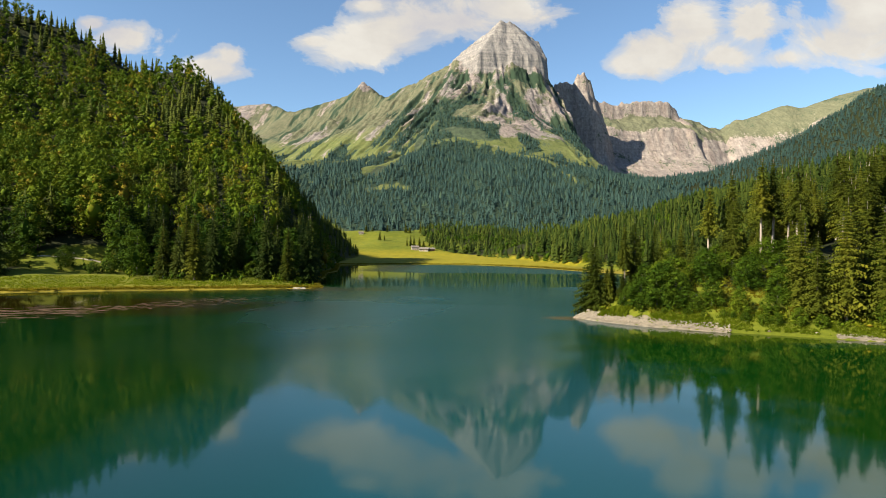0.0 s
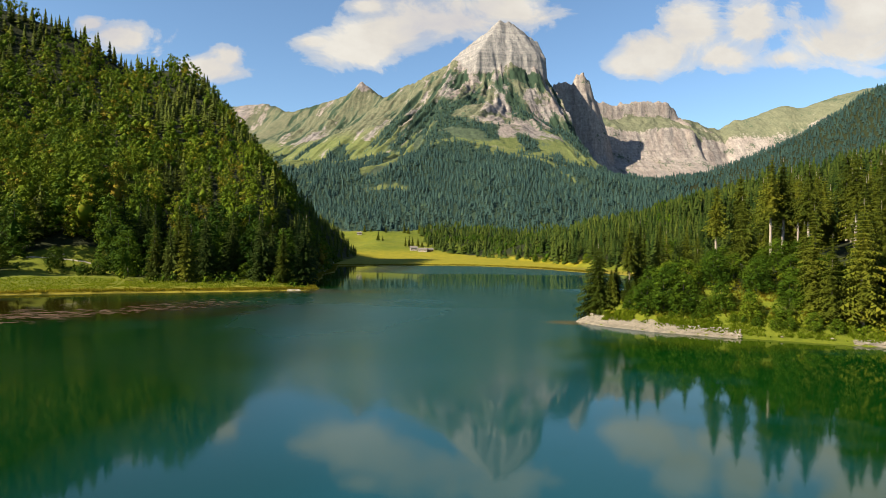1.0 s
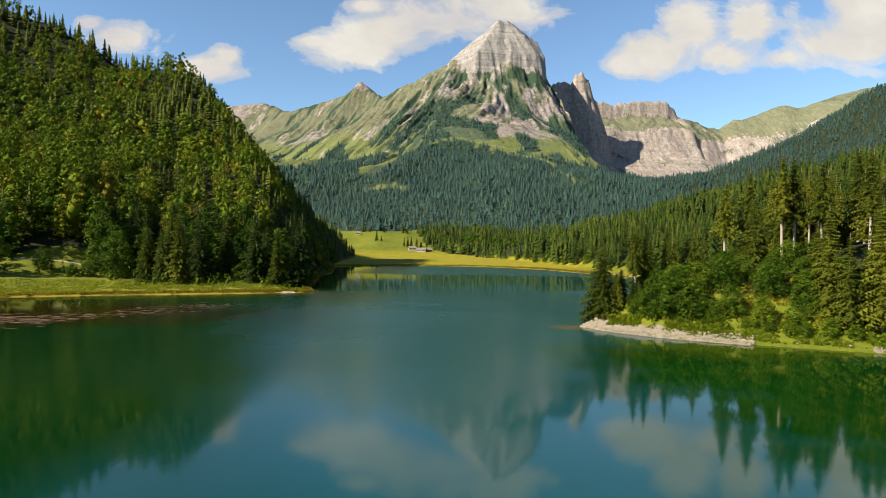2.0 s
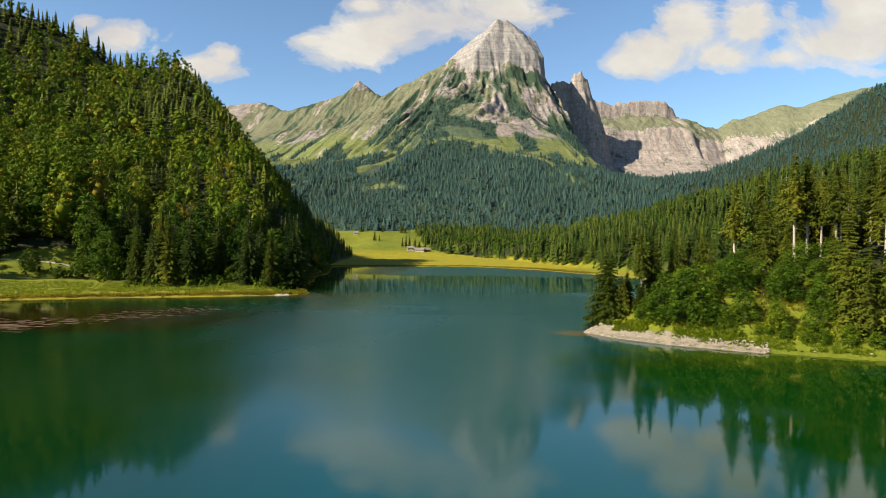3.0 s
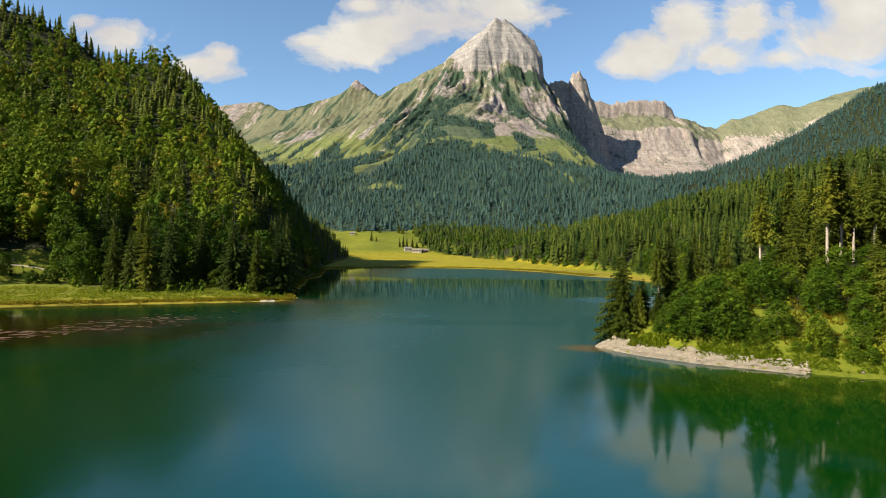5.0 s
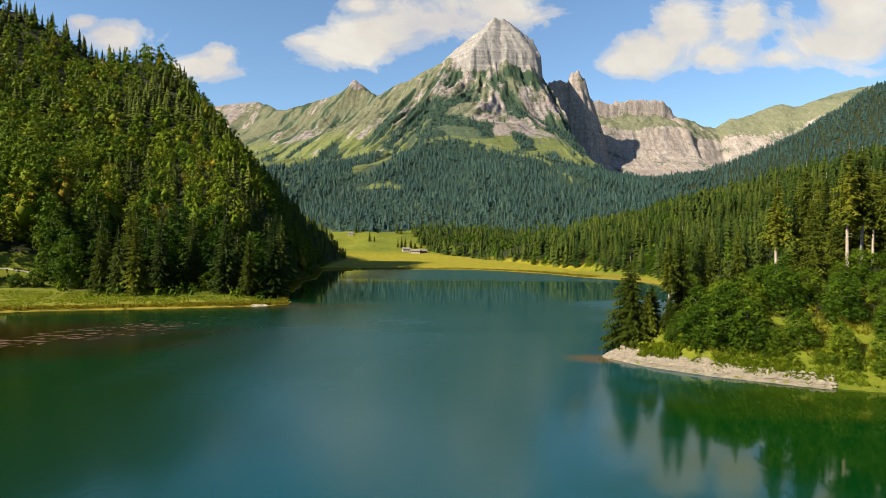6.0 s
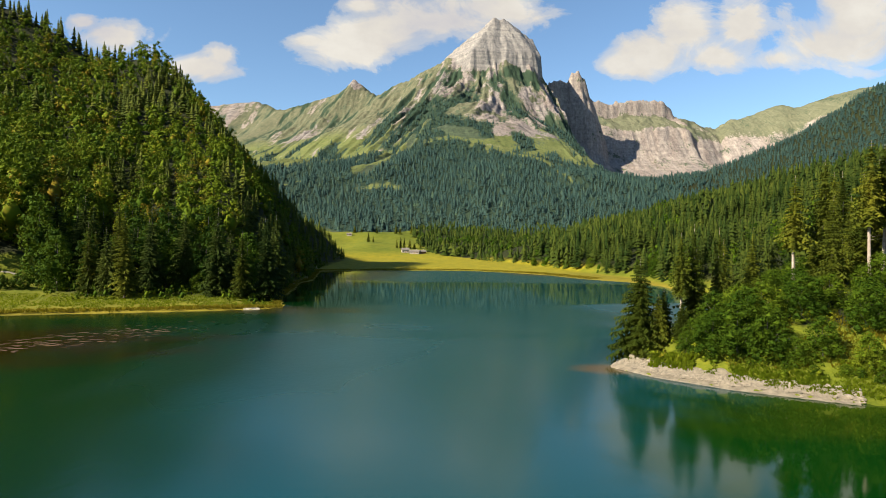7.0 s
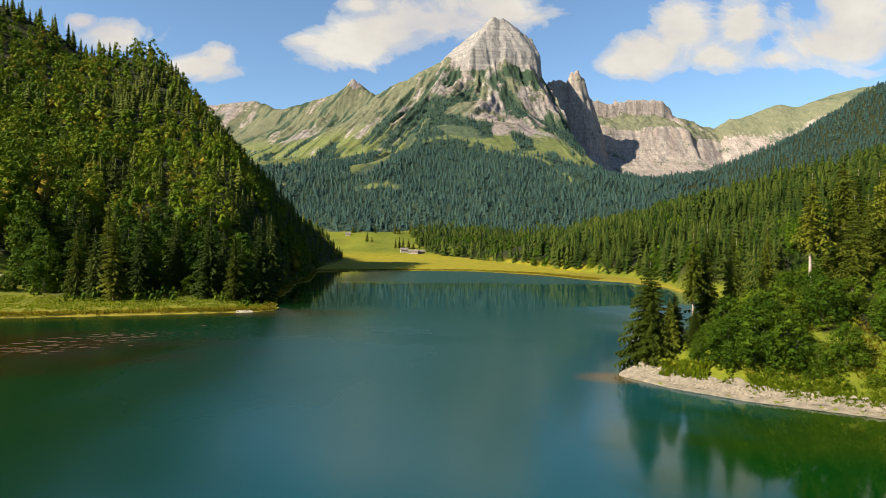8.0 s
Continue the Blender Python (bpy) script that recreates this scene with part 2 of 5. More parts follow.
        shoal_or_mirror = maths(t, "ADD", maths(t, "MULTIPLY", maths(t, "SUBTRACT", 1.0, reach), 2.0), maths(t, "MULTIPLY", maths(t, "SUBTRACT", fbm_node(t, pos, 0.09, 5.0), 0.5), 1.6), clamp=True)
        body = mixc(t, shoal_or_mirror, body, colour)
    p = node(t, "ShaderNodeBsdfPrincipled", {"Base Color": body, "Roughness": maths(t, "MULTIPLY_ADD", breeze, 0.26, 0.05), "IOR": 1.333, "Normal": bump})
    t.links.new(p.outputs[0], out.inputs[0])
    return m


M_GROUND, M_WATER = ground_material(), water_material()
# on both, the grass is greyed towards blue to stand in for haze
M_ROCK = rock_material("limestone_and_hazed_grass", (0.080, 0.072, 0.076), (0.150, 0.133, 0.132), (0.236, 0.210, 0.196), (0.056, 0.062, 0.040), (0.086, 0.089, 0.056), (0.118, 0.114, 0.076))
M_ROCK_FAR = rock_material("pale_limestone_hazed_grass", (0.12, 0.104, 0.104), (0.19, 0.166, 0.156), (0.28, 0.248, 0.222), (0.072, 0.079, 0.052), (0.100, 0.104, 0.067), (0.130, 0.130, 0.086))
M_BROAD = foliage("beech_leaves", (0.009, 0.027, 0.0012), (0.033, 0.064, 0.003), (0.092, 0.122, 0.005), 0.12, 0.10)
M_MAPLE = foliage("maple_leaves", (0.016, 0.036, 0.0015), (0.052, 0.082, 0.004), (0.140, 0.150, 0.009), 0.2, 0.10)
# near spruces get lighter needles than the woods: sunlight put into the colour
M_SPRUCE_LIT = foliage("sunlit_spruce_needles", (0.020, 0.031, 0.003), (0.074, 0.086, 0.008), (0.155, 0.142, 0.012), 0.09, 0.24)
M_SPRUCE_WOOD = foliage("dark_spruce_needles", (0.009, 0.020, 0.003), (0.031, 0.045, 0.006), (0.066, 0.079, 0.011), 0.05, 0.07, (0.08, 0.09, 0.01))
# blue haze of the distance mixed into the needle colour
M_SPRUCE_HAZED = foliage("hazed_spruce_needles", (0.016, 0.035, 0.035), (0.023, 0.049, 0.047), (0.036, 0.067, 0.058), 0.03, 0.25, (0.05, 0.08, 0.05))
M_BARK = plain("spruce_bark", (0.14, 0.115, 0.095), (0.32, 0.27, 0.23), 1.5)
M_BARK_DARK = plain("grey_beech_bark", (0.035, 0.032, 0.028), (0.085, 0.078, 0.068), 1.5)
M_GRAVEL = plain("pale_gravel", (0.06, 0.050, 0.038), (0.21, 0.178, 0.135), 0.8, 0.95, 0.6, 0.1)
M_STONE = plain("limestone_boulder", (0.10, 0.085, 0.066), (0.24, 0.205, 0.158), 0.9, 0.9, 0.5, 0.1)


# ---- numbers: noise, distances, heights ----
def lattice(ix, iy, seed):
    n = (ix.astype(np.int64) * 374761393 + iy.astype(np.int64) * 668265263 + seed * 982451653) & 0x7FFFFFFF
    n = ((n ^ (n >> 13)) * 1274126177) & 0x7FFFFFFF
    n = (n ^ (n >> 16)) & 0x7FFFFFFF
    return n / 0x7FFFFFFF


def smooth_noise(x, y, seed=0):
    ix, iy = np.floor(x), np.floor(y)
    fx, fy = x - ix, y - iy
    fx, fy = fx * fx * fx * (fx * (fx * 6 - 15) + 10), fy * fy * fy * (fy * (fy * 6 - 15) + 10)
    a, b = lattice(ix, iy, seed), lattice(ix + 1, iy, seed)
    c, d = lattice(ix, iy + 1, seed), lattice(ix + 1, iy + 1, seed)
    return (a + (b - a) * fx) * (1 - fy) + (c + (d - c) * fx) * fy - 0.5


def fbm(x, y, octaves=5, seed=0, gain=0.5):
    total, amp = 0.0, 1.0
    for k in range(octaves):
        total = total + amp * smooth_noise(x * 2 ** k + 17.3 * k, y * 2 ** k - 9.1 * k, seed + k)
        amp *= gain
    return total


def ridged(x, y, octaves=4, seed=0, gain=0.5):
    total, amp = 0.0, 1.0
    for k in range(octaves):
        total = total + amp * (0.5 - 2 * np.abs(smooth_noise(x * 2 ** k + 3.7 * k, y * 2 ** k + 5.1 * k, seed + k)))
        amp *= gain
    return total


def away(x, y, line):
    """Distance to a line of points, and the height carried along it where the points have one."""
    best, height = np.full(np.shape(x), 1e9), np.zeros(np.shape(x))
    for a, b in zip(line[:-1], line[1:]):
        dx, dy = b[0] - a[0], b[1] - a[1]
        s = np.clip(((x - a[0]) * dx + (y - a[1]) * dy) / (dx * dx + dy * dy), 0, 1)
        d = np.hypot(x - a[0] - s * dx, y - a[1] - s * dy)
        near = d < best
        if len(a) > 2:
            height = np.where(near, a[2] + s * (b[2] - a[2]), height)
        best = np.where(near, d, best)
    return best, height


def inside(x, y, poly):
    hit = np.zeros(np.shape(x), bool)
    for (ax, ay), (bx, by) in zip(poly, poly[1:] + poly[:1]):
        cross = (ay > y) != (by > y)
        hit ^= cross & (x < (bx - ax) * (y - ay) / (by - ay + 1e-12) + ax)
    return hit


def smin(a, b, k):
    h = np.clip(0.5 + 0.5 * (b - a) / k, 0, 1)
    return b + (a - b) * h - k * h * (1 - h)


def smax(a, b, k):
    return -smin(-a, -b, k)


# shores, walking round the lake
SHORE_LEFT = [(-900, -160), (-420, 90), (-260, 178), (-158, 222), (-127, 235), (-88, 247), (-60, 256), (-50, 262)]
SHORE_EAST = [(-50, 262), (-53, 272), (-60, 300), (-66, 350), (-73, 390), (-72, 430), (-82, 500), (-90, 552)]
SHORE_FAR = [(-90, 552), (-60, 580), (-28, 588), (10, 597), (46, 595), (80, 560), (98, 536), (118, 471), (138, 440), (146, 400), (140, 340)]
SHORE_BACK = [(140, 340), (120, 280), (92, 232), (66, 196), (46, 174), (38, 162)]
SHORE_RIGHT = [(38, 162), (44, 153), (53, 145), (67, 136.5), (82, 130), (96, 123.5), (150, 102), (300, 40), (520, -120), (500, -420)]
SHORE_NEAR = [(500, -420), (0, -520), (-500, -480), (-900, -160)]
LAKE = SHORE_LEFT + SHORE_EAST[1:] + SHORE_FAR[1:] + SHORE_BACK[1:] + SHORE_RIGHT[1:] + SHORE_NEAR[1:-1]
# the foot of the forest on either side of the valley
FOOT_LEFT = SHORE_EAST[1:] + [(-94, 620), (-97, 720), (-99, 800), (-116, 900), (-240, 1100), (-900, 1500)]
FOOT_RIGHT = [(146, 400), (152, 470), (136, 560), (124, 640), (104, 760), (72, 860), (12, 930), (-12, 1000), (-22, 1100), (-36, 1230), (60, 1500)]
HILL_LEFT = SHORE_LEFT + FOOT_LEFT + [(-4000, 1500), (-4000, -160)]
HILL_RIGHT = FOOT_RIGHT[::-1] + SHORE_BACK + SHORE_RIGHT[1:-2] + [(4500, -120), (4500, 1500)]


def height(x, y):
    """The ground: lake bed, shores, valley floor and the wooded hills on both sides."""
    x, y = np.asarray(x, float), np.asarray(y, float)
    shore = away(x, y, LAKE + LAKE[:1])[0]
    wet = inside(x, y, LAKE)
    rough = fbm(x / 60, y / 60, 4, 3)
    z = 0.25 + 0.02 * np.minimum(shore, 60) + 0.4 * fbm(x / 15, y / 15, 3, 9)
    z = z + np.maximum(y - 620, 0) * 0.010 + smax(y - 900, np.zeros_like(y), 60) * 0.125 * (y > 600)
    z = z + np.clip((y - 880) / 160, 0, 1) * 9 * fbm(x / 85, y / 85, 3, 12)
    # left hill
    ds = away(x, y, SHORE_LEFT)[0]
    de = away(x, y, FOOT_LEFT)[0]
    south = 0.4 + np.interp(ds, [0, 12, 40, 60, 75, 115, 200, 330, 480, 900], [0, 0.5, 1.1, 2.6, 7.0, 34, 72, 140, 272, 500])
    east = np.interp(de, [0, 6, 14, 60, 150, 300], [0.3, 1.0, 13, 84, 190, 355])
    east = east * np.interp(y, [540, 640, 900], [1, 0.9, 0.97])
    left = smin(south, east, 14) + rough * np.clip(np.minimum(ds, de) / 8, 0, 10) * 1.1
    left = smin(left, np.interp(y, [300, 540, 610, 665, 740, 860, 1100], [450, 405, 240, 85, 42, 28, 15]) + rough * 20, 28)
    left = left - 20 * np.exp(-((x + 308) / 36) ** 2) * np.clip((y - 540) / 40, 0, 1)
    z = np.where(inside(x, y, HILL_LEFT), np.maximum(z, left), z)
    # right knoll and hill
    dr = np.minimum(away(x, y, FOOT_RIGHT)[0], away(x, y, SHORE_BACK + SHORE_RIGHT[1:])[0])
    right = 0.3 + np.interp(dr, [0, 3, 6, 12, 24, 40, 120, 400, 900], [0, 0.8, 2.4, 5.5, 12, 17, 38, 125, 190]) + rough * np.clip(dr / 8, 0, 8) * 1.0
    near, far = np.interp(x, [100, 300, 500, 700, 1200], [95, 118, 155, 195, 230]), np.interp(x, [0, 100, 240, 330, 430, 540, 800, 1200], [12, 20, 28, 50, 78, 108, 185, 230])
    right = smin(right, near + (far - near) * np.clip((y - 650) / 300, 0, 1) + rough * 30, 30)
    z = np.where(inside(x, y, HILL_RIGHT), np.maximum(z, right), z)
    behind = np.clip((-y - 400) / 200, 0, 1)
    z = z + behind * np.minimum(shore, 600) * 0.3
    return np.where(wet, -np.minimum(0.12 * shore, 7.0) - 0.02, z)


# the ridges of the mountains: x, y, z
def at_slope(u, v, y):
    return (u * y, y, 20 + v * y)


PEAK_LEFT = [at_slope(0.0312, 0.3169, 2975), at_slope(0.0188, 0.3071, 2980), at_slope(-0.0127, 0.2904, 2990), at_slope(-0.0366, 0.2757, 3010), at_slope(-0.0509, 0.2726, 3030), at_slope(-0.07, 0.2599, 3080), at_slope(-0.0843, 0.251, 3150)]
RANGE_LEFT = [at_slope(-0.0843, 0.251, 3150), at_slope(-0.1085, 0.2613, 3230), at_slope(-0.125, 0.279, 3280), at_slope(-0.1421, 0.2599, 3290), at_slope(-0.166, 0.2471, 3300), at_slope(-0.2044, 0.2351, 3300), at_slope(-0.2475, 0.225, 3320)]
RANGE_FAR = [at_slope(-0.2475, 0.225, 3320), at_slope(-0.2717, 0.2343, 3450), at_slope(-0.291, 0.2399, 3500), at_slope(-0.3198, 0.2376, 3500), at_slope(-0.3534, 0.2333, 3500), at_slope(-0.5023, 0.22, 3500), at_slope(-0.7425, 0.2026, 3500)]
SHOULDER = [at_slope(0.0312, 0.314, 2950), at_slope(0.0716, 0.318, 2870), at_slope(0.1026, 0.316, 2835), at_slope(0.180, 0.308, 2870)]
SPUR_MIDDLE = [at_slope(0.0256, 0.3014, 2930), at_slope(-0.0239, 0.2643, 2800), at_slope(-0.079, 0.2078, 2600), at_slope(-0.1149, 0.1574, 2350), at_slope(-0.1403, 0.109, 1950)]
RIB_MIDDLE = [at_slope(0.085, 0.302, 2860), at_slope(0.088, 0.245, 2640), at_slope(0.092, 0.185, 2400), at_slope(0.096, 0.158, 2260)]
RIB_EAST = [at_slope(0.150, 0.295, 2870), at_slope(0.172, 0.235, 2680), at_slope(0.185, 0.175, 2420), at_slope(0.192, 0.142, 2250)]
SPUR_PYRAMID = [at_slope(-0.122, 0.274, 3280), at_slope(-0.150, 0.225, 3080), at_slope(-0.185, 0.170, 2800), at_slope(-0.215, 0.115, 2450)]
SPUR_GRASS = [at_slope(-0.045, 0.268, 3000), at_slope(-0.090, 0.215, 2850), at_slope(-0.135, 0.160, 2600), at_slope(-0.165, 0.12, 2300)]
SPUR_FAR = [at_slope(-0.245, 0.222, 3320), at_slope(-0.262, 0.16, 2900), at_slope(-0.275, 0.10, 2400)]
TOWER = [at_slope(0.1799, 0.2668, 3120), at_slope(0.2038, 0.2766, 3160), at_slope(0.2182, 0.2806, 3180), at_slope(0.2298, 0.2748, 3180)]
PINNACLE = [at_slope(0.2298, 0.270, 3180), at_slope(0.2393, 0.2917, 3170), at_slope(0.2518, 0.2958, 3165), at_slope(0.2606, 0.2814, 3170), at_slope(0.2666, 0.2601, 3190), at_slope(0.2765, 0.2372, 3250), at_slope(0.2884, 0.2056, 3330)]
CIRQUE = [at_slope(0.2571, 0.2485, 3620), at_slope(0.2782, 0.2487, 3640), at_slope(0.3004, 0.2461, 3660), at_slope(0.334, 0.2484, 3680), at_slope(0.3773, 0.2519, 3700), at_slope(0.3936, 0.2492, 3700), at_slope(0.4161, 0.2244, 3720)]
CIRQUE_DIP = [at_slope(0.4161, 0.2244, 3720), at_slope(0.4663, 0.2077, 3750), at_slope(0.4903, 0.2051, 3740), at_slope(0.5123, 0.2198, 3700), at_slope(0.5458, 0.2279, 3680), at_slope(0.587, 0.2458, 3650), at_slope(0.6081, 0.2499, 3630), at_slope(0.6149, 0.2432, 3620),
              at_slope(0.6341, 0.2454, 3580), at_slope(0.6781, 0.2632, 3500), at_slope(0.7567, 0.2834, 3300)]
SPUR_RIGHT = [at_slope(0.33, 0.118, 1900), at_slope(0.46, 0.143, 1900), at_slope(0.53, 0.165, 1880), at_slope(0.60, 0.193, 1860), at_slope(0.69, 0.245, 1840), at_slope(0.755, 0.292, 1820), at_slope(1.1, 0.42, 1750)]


def soft(q, a, b):
    q = np.clip((q - a) / (b - a), 0, 1)
    return q * q * (3 - 2 * q)


def fall_line(x, y):
    """The name of the rib that runs down through a point: the ribs fan out below the peak."""
    return x + 0.39 * (3000 - y) * np.clip((330 - x) / 330, -0.5, 1.0)


def rib_fields(x, y):
    warp = 40 * fbm(x / 240, y / 240, 3, 23)
    s = fall_line(x, y)
    return s, fbm((s + warp) / 105, y / 1100, 3, 21), ridged((s + 0.5 * warp) / 46, y / 420, 3, 27) - 0.42, ridged((s + 0.3 * warp) / 19, y / 200, 3, 35) - 0.42


def cap_height(x, y):
    """The bare summit block: a bright face on the left, a bedded one on the right that breaks off in a wall, and a back."""
    nick = 10 * fbm(x / 30, y / 50, 3, 24) + 7 * (ridged((x + 0.5 * y) / 42, y / 160, 3, 25) - 0.42)
    left = 1161 + 0.93 * (x - 316) + 0.62 * (y - 2990)
    right = 1163 - 0.22 * (x - 386) + 1.45 * (y - 3000)
    east = 1161 - 0.84 * (x - 386) + 0.85 * (y - 3000)
    wall = 1040 - 3.6 * (x - 530) + 0.5 * (y - 2990)
    back = 1161 - 1.6 * (y - 3002)
    z = smin(smin(smin(left, right, 4), smin(east, back, 5), 4), wall, 6) - 9 * np.exp(-((x - 345) / 13) ** 2)
    z = z + nick
    return z - 2.6 * np.maximum(952 + 12 * fbm(x / 40, y / 40, 2, 26) - z, 0)      # it ends in a step above the grass


def mountain_height(x, y):
    base = 40 + np.interp(y, [1100, 1215, 1300, 2100, 2400, 2600, 3000, 3600], [-70, 2, 32, 316, 362, 405, 470, 530])
    base = base - np.clip((x - 350) / 500, 0, 1.3) * np.maximum(y - 1200, 0) * 0.116 - np.clip(-x / 500, 0, 1.2) * np.maximum(y - 1750, 0) * 0.14
    z = base
    s, streak, ribs, small = rib_fields(x, y)
    crest = 1e9
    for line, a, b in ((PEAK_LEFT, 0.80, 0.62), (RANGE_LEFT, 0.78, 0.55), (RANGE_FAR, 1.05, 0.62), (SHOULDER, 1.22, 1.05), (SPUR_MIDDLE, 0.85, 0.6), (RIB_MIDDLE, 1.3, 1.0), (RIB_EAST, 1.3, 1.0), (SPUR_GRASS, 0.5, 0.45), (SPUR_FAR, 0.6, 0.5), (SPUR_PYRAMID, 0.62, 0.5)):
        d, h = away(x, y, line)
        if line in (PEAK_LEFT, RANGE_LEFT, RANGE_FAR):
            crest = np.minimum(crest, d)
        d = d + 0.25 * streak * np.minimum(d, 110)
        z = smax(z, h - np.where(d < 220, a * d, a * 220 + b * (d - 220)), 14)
    # the wall that falls off sharply on the right
    edge = np.interp(y, [2150, 2250, 2500, 2780, 2930, 2985, 3300, 3600], [640, 600, 610, 616, 590, 560, 500, 440]) + 25 * fbm(y / 90, x * 0 + 2, 3, 29)
    top = np.interp(y, [2150, 2250, 2500, 2780, 2930, 2985, 3300, 3600], [300, 369, 470, 665, 840, 930, 900, 700])
    wall = top - 2.9 * (x - edge)
    z = np.where(x > edge, np.minimum(z, np.maximum(wall, base)), np.where(y < 2960, np.minimum(z, np.maximum(top + 1.15 * (edge - x), base)), z))
    lift = np.clip((z - 330) / 260, 0, 1)
    crown = np.clip(crest / 90, 0.12, 1)
    rocky = soft(x + 0.8 * (2930 - y), 60, 160)
    z = z + lift * ((0.3 + 0.7 * rocky) * (26 * streak + 28 * ribs + 20 * small) + 16 * fbm(x / 80, y / 80, 5, 31)) * crown + lift * (6 * ridged(x / 26, y / 30, 3, 36) - 2.2)
    z = z + (1 - lift) * (20 * fbm(x / 160, y / 160, 4, 33) + 22 * (ribs * 0.6 + streak * 0.4) * np.clip((z - 90) / 120, 0, 1))
    # beds of harder rock stand out as steps
    bed = (z + 0.16 * x) / 46 + 1.2 * fbm(x / 300, y / 300, 3, 41)
    step = bed - np.floor(bed)
    z = z + np.clip((z - 560) / 250, 0, 1) * (2 + 8 * rocky) * (np.clip((step - 0.5) * 2.6 + 0.5, 0, 1) - step)
    cap = cap_height(x, y)
    bed = (cap + 0.42 * (x - 360)) / 21 + 1.4 * fbm(x / 160, y / 160, 3, 43)
    step = bed - np.floor(bed)
    cap = cap + 5 * (np.clip((step - 0.5) * 2.6 + 0.5, 0, 1) - step)
    return np.where(np.hypot(x - 380, (y - 2930) * 1.3) < 330, smax(z, cap, 6), z)


def mountain_cover(x, y, z):
    """What covers the slope: bare rock, dark scrub, and the summit block."""
    s, streak, ribs, small = rib_fields(x, y)
    warp = 22 * fbm(x / 90, z / 90, 3, 90)
    cap = soft(cap_height(x, y) - z, -30, -8) * (z > 850)
    face = soft(x - np.interp(y, [2350, 2600, 2800, 2930], [-250, -190, -60, 70]), -20, 60) * soft(z + 60 * fbm(x / 120, y / 120, 3, 94), 350, 420)
    strip = fbm((s + warp) / 34, (z + 0.3 * x) / 120, 4, 91)
    ledge = fbm((s + warp) / 44, z / 80, 4, 92)
    low = soft(650 - z, 0, 120) * face
    pale = soft(z, 860, 930) * face
    bare = 0.33 + 0.13 * face + 0.75 * ledge - 0.22 * strip - 0.10 * low + 0.30 * pale - 0.35 * soft(385 - z, 0, 50)
    bare = bare - 0.26 * (1 - face) - 0.10 * ribs
    west = soft(-x, 850, 1000)
    bare = bare + 0.50 * west * soft(z, 620, 760) + 0.42 * np.exp(-(((x + 600) / 170) ** 2 + ((z - 540) / 70) ** 2)) + 0.9 * soft(85 - np.hypot(x + 410, (z - 935) * 1.1), 0, 30)
    scrub = 0.31 + 0.17 * face + 0.9 * strip - 0.35 * ledge - 0.30 * ribs - 0.16 * small - 0.40 * pale + 0.16 * low
    ridge = away(x, y, SPUR_MIDDLE)[0]
    scrub = np.maximum(scrub, 0.66 - ridge / 120 + 0.8 * strip) * soft(935 - z, 0, 80)
    scrub = scrub - 0.12 * (1 - face) * soft(z, 560, 700)
    return np.maximum(bare, cap * 1.2), np.where(cap > 0.3, 0.0, scrub), cap


def cirque_height(x, y):
    z = 60 + np.interp(y, [2300, 2800, 3100, 3300, 3500, 3900], [0, 50, 130, 230, 380, 520]) + 0 * x
    warp = 40 * fbm(x / 160, y / 160, 3, 53)
    streak = ridged((x + warp) / 85, y / 300, 4, 51) - 0.42
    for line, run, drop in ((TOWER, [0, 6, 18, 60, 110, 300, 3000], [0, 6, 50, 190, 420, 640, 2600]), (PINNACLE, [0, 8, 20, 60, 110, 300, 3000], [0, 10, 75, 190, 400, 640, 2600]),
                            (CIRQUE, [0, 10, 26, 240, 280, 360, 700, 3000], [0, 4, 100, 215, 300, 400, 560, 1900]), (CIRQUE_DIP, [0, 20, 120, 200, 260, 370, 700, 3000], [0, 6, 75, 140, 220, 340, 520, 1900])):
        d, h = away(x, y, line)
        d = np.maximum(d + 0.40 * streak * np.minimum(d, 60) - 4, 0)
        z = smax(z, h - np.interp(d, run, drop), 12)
    lift = np.clip((z - 350) / 200, 0, 1)
    east = 1 - 0.65 * soft(x, 1850, 2000)
    z = z + lift * east * (14 * streak + 16 * fbm(x / 60, y / 60, 5, 61) + 14 * ridged(x / 26, y / 26, 3, 63) - 6)
    bed = (z + 0.1 * x) / 34 + 1.0 * fbm(x / 250, y / 250, 3, 71)
    step = bed - np.floor(bed)
    return z + np.clip((z - 450) / 200, 0, 1) * 7 * (np.clip((step - 0.5) * 2.6 + 0.5, 0, 1) - step)


def cirque_cover(x, y, z):
    """Cliff bands with a grassy terrace between them, and a grassy ridge on the right."""
    d, h = away(x, y, CIRQUE)
    e, k = away(x, y, CIRQUE_DIP)
    below = np.where(d < e, h - z, k - z)
    n = fbm(x / 110, y / 110, 4, 96)
    bare = np.where(d < e, np.interp(below, [0, 85, 105, 200, 230, 800], [0.95, 0.95, 0.26, 0.26, 0.78, 0.78]), np.interp(below, [0, 60, 130, 170, 800], [0.30, 0.28, 0.35, 0.85, 0.85]))
    bare = np.where(np.minimum(away(x, y, TOWER)[0], away(x, y, PINNACLE)[0]) < 120, 1.0, bare)
    right = soft(x, 1880, 2000)
    return bare * (1 - right) + right * np.interp(below, [0, 150, 200, 800], [0.22, 0.25, 0.55, 0.8]) + 0.35 * n, 0.22 + 0.6 * fbm(x / 60, z / 60, 3, 97) + 0.1 * right


def side_hill_height(x, y):
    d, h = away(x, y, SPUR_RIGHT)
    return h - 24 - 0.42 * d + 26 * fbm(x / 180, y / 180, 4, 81)


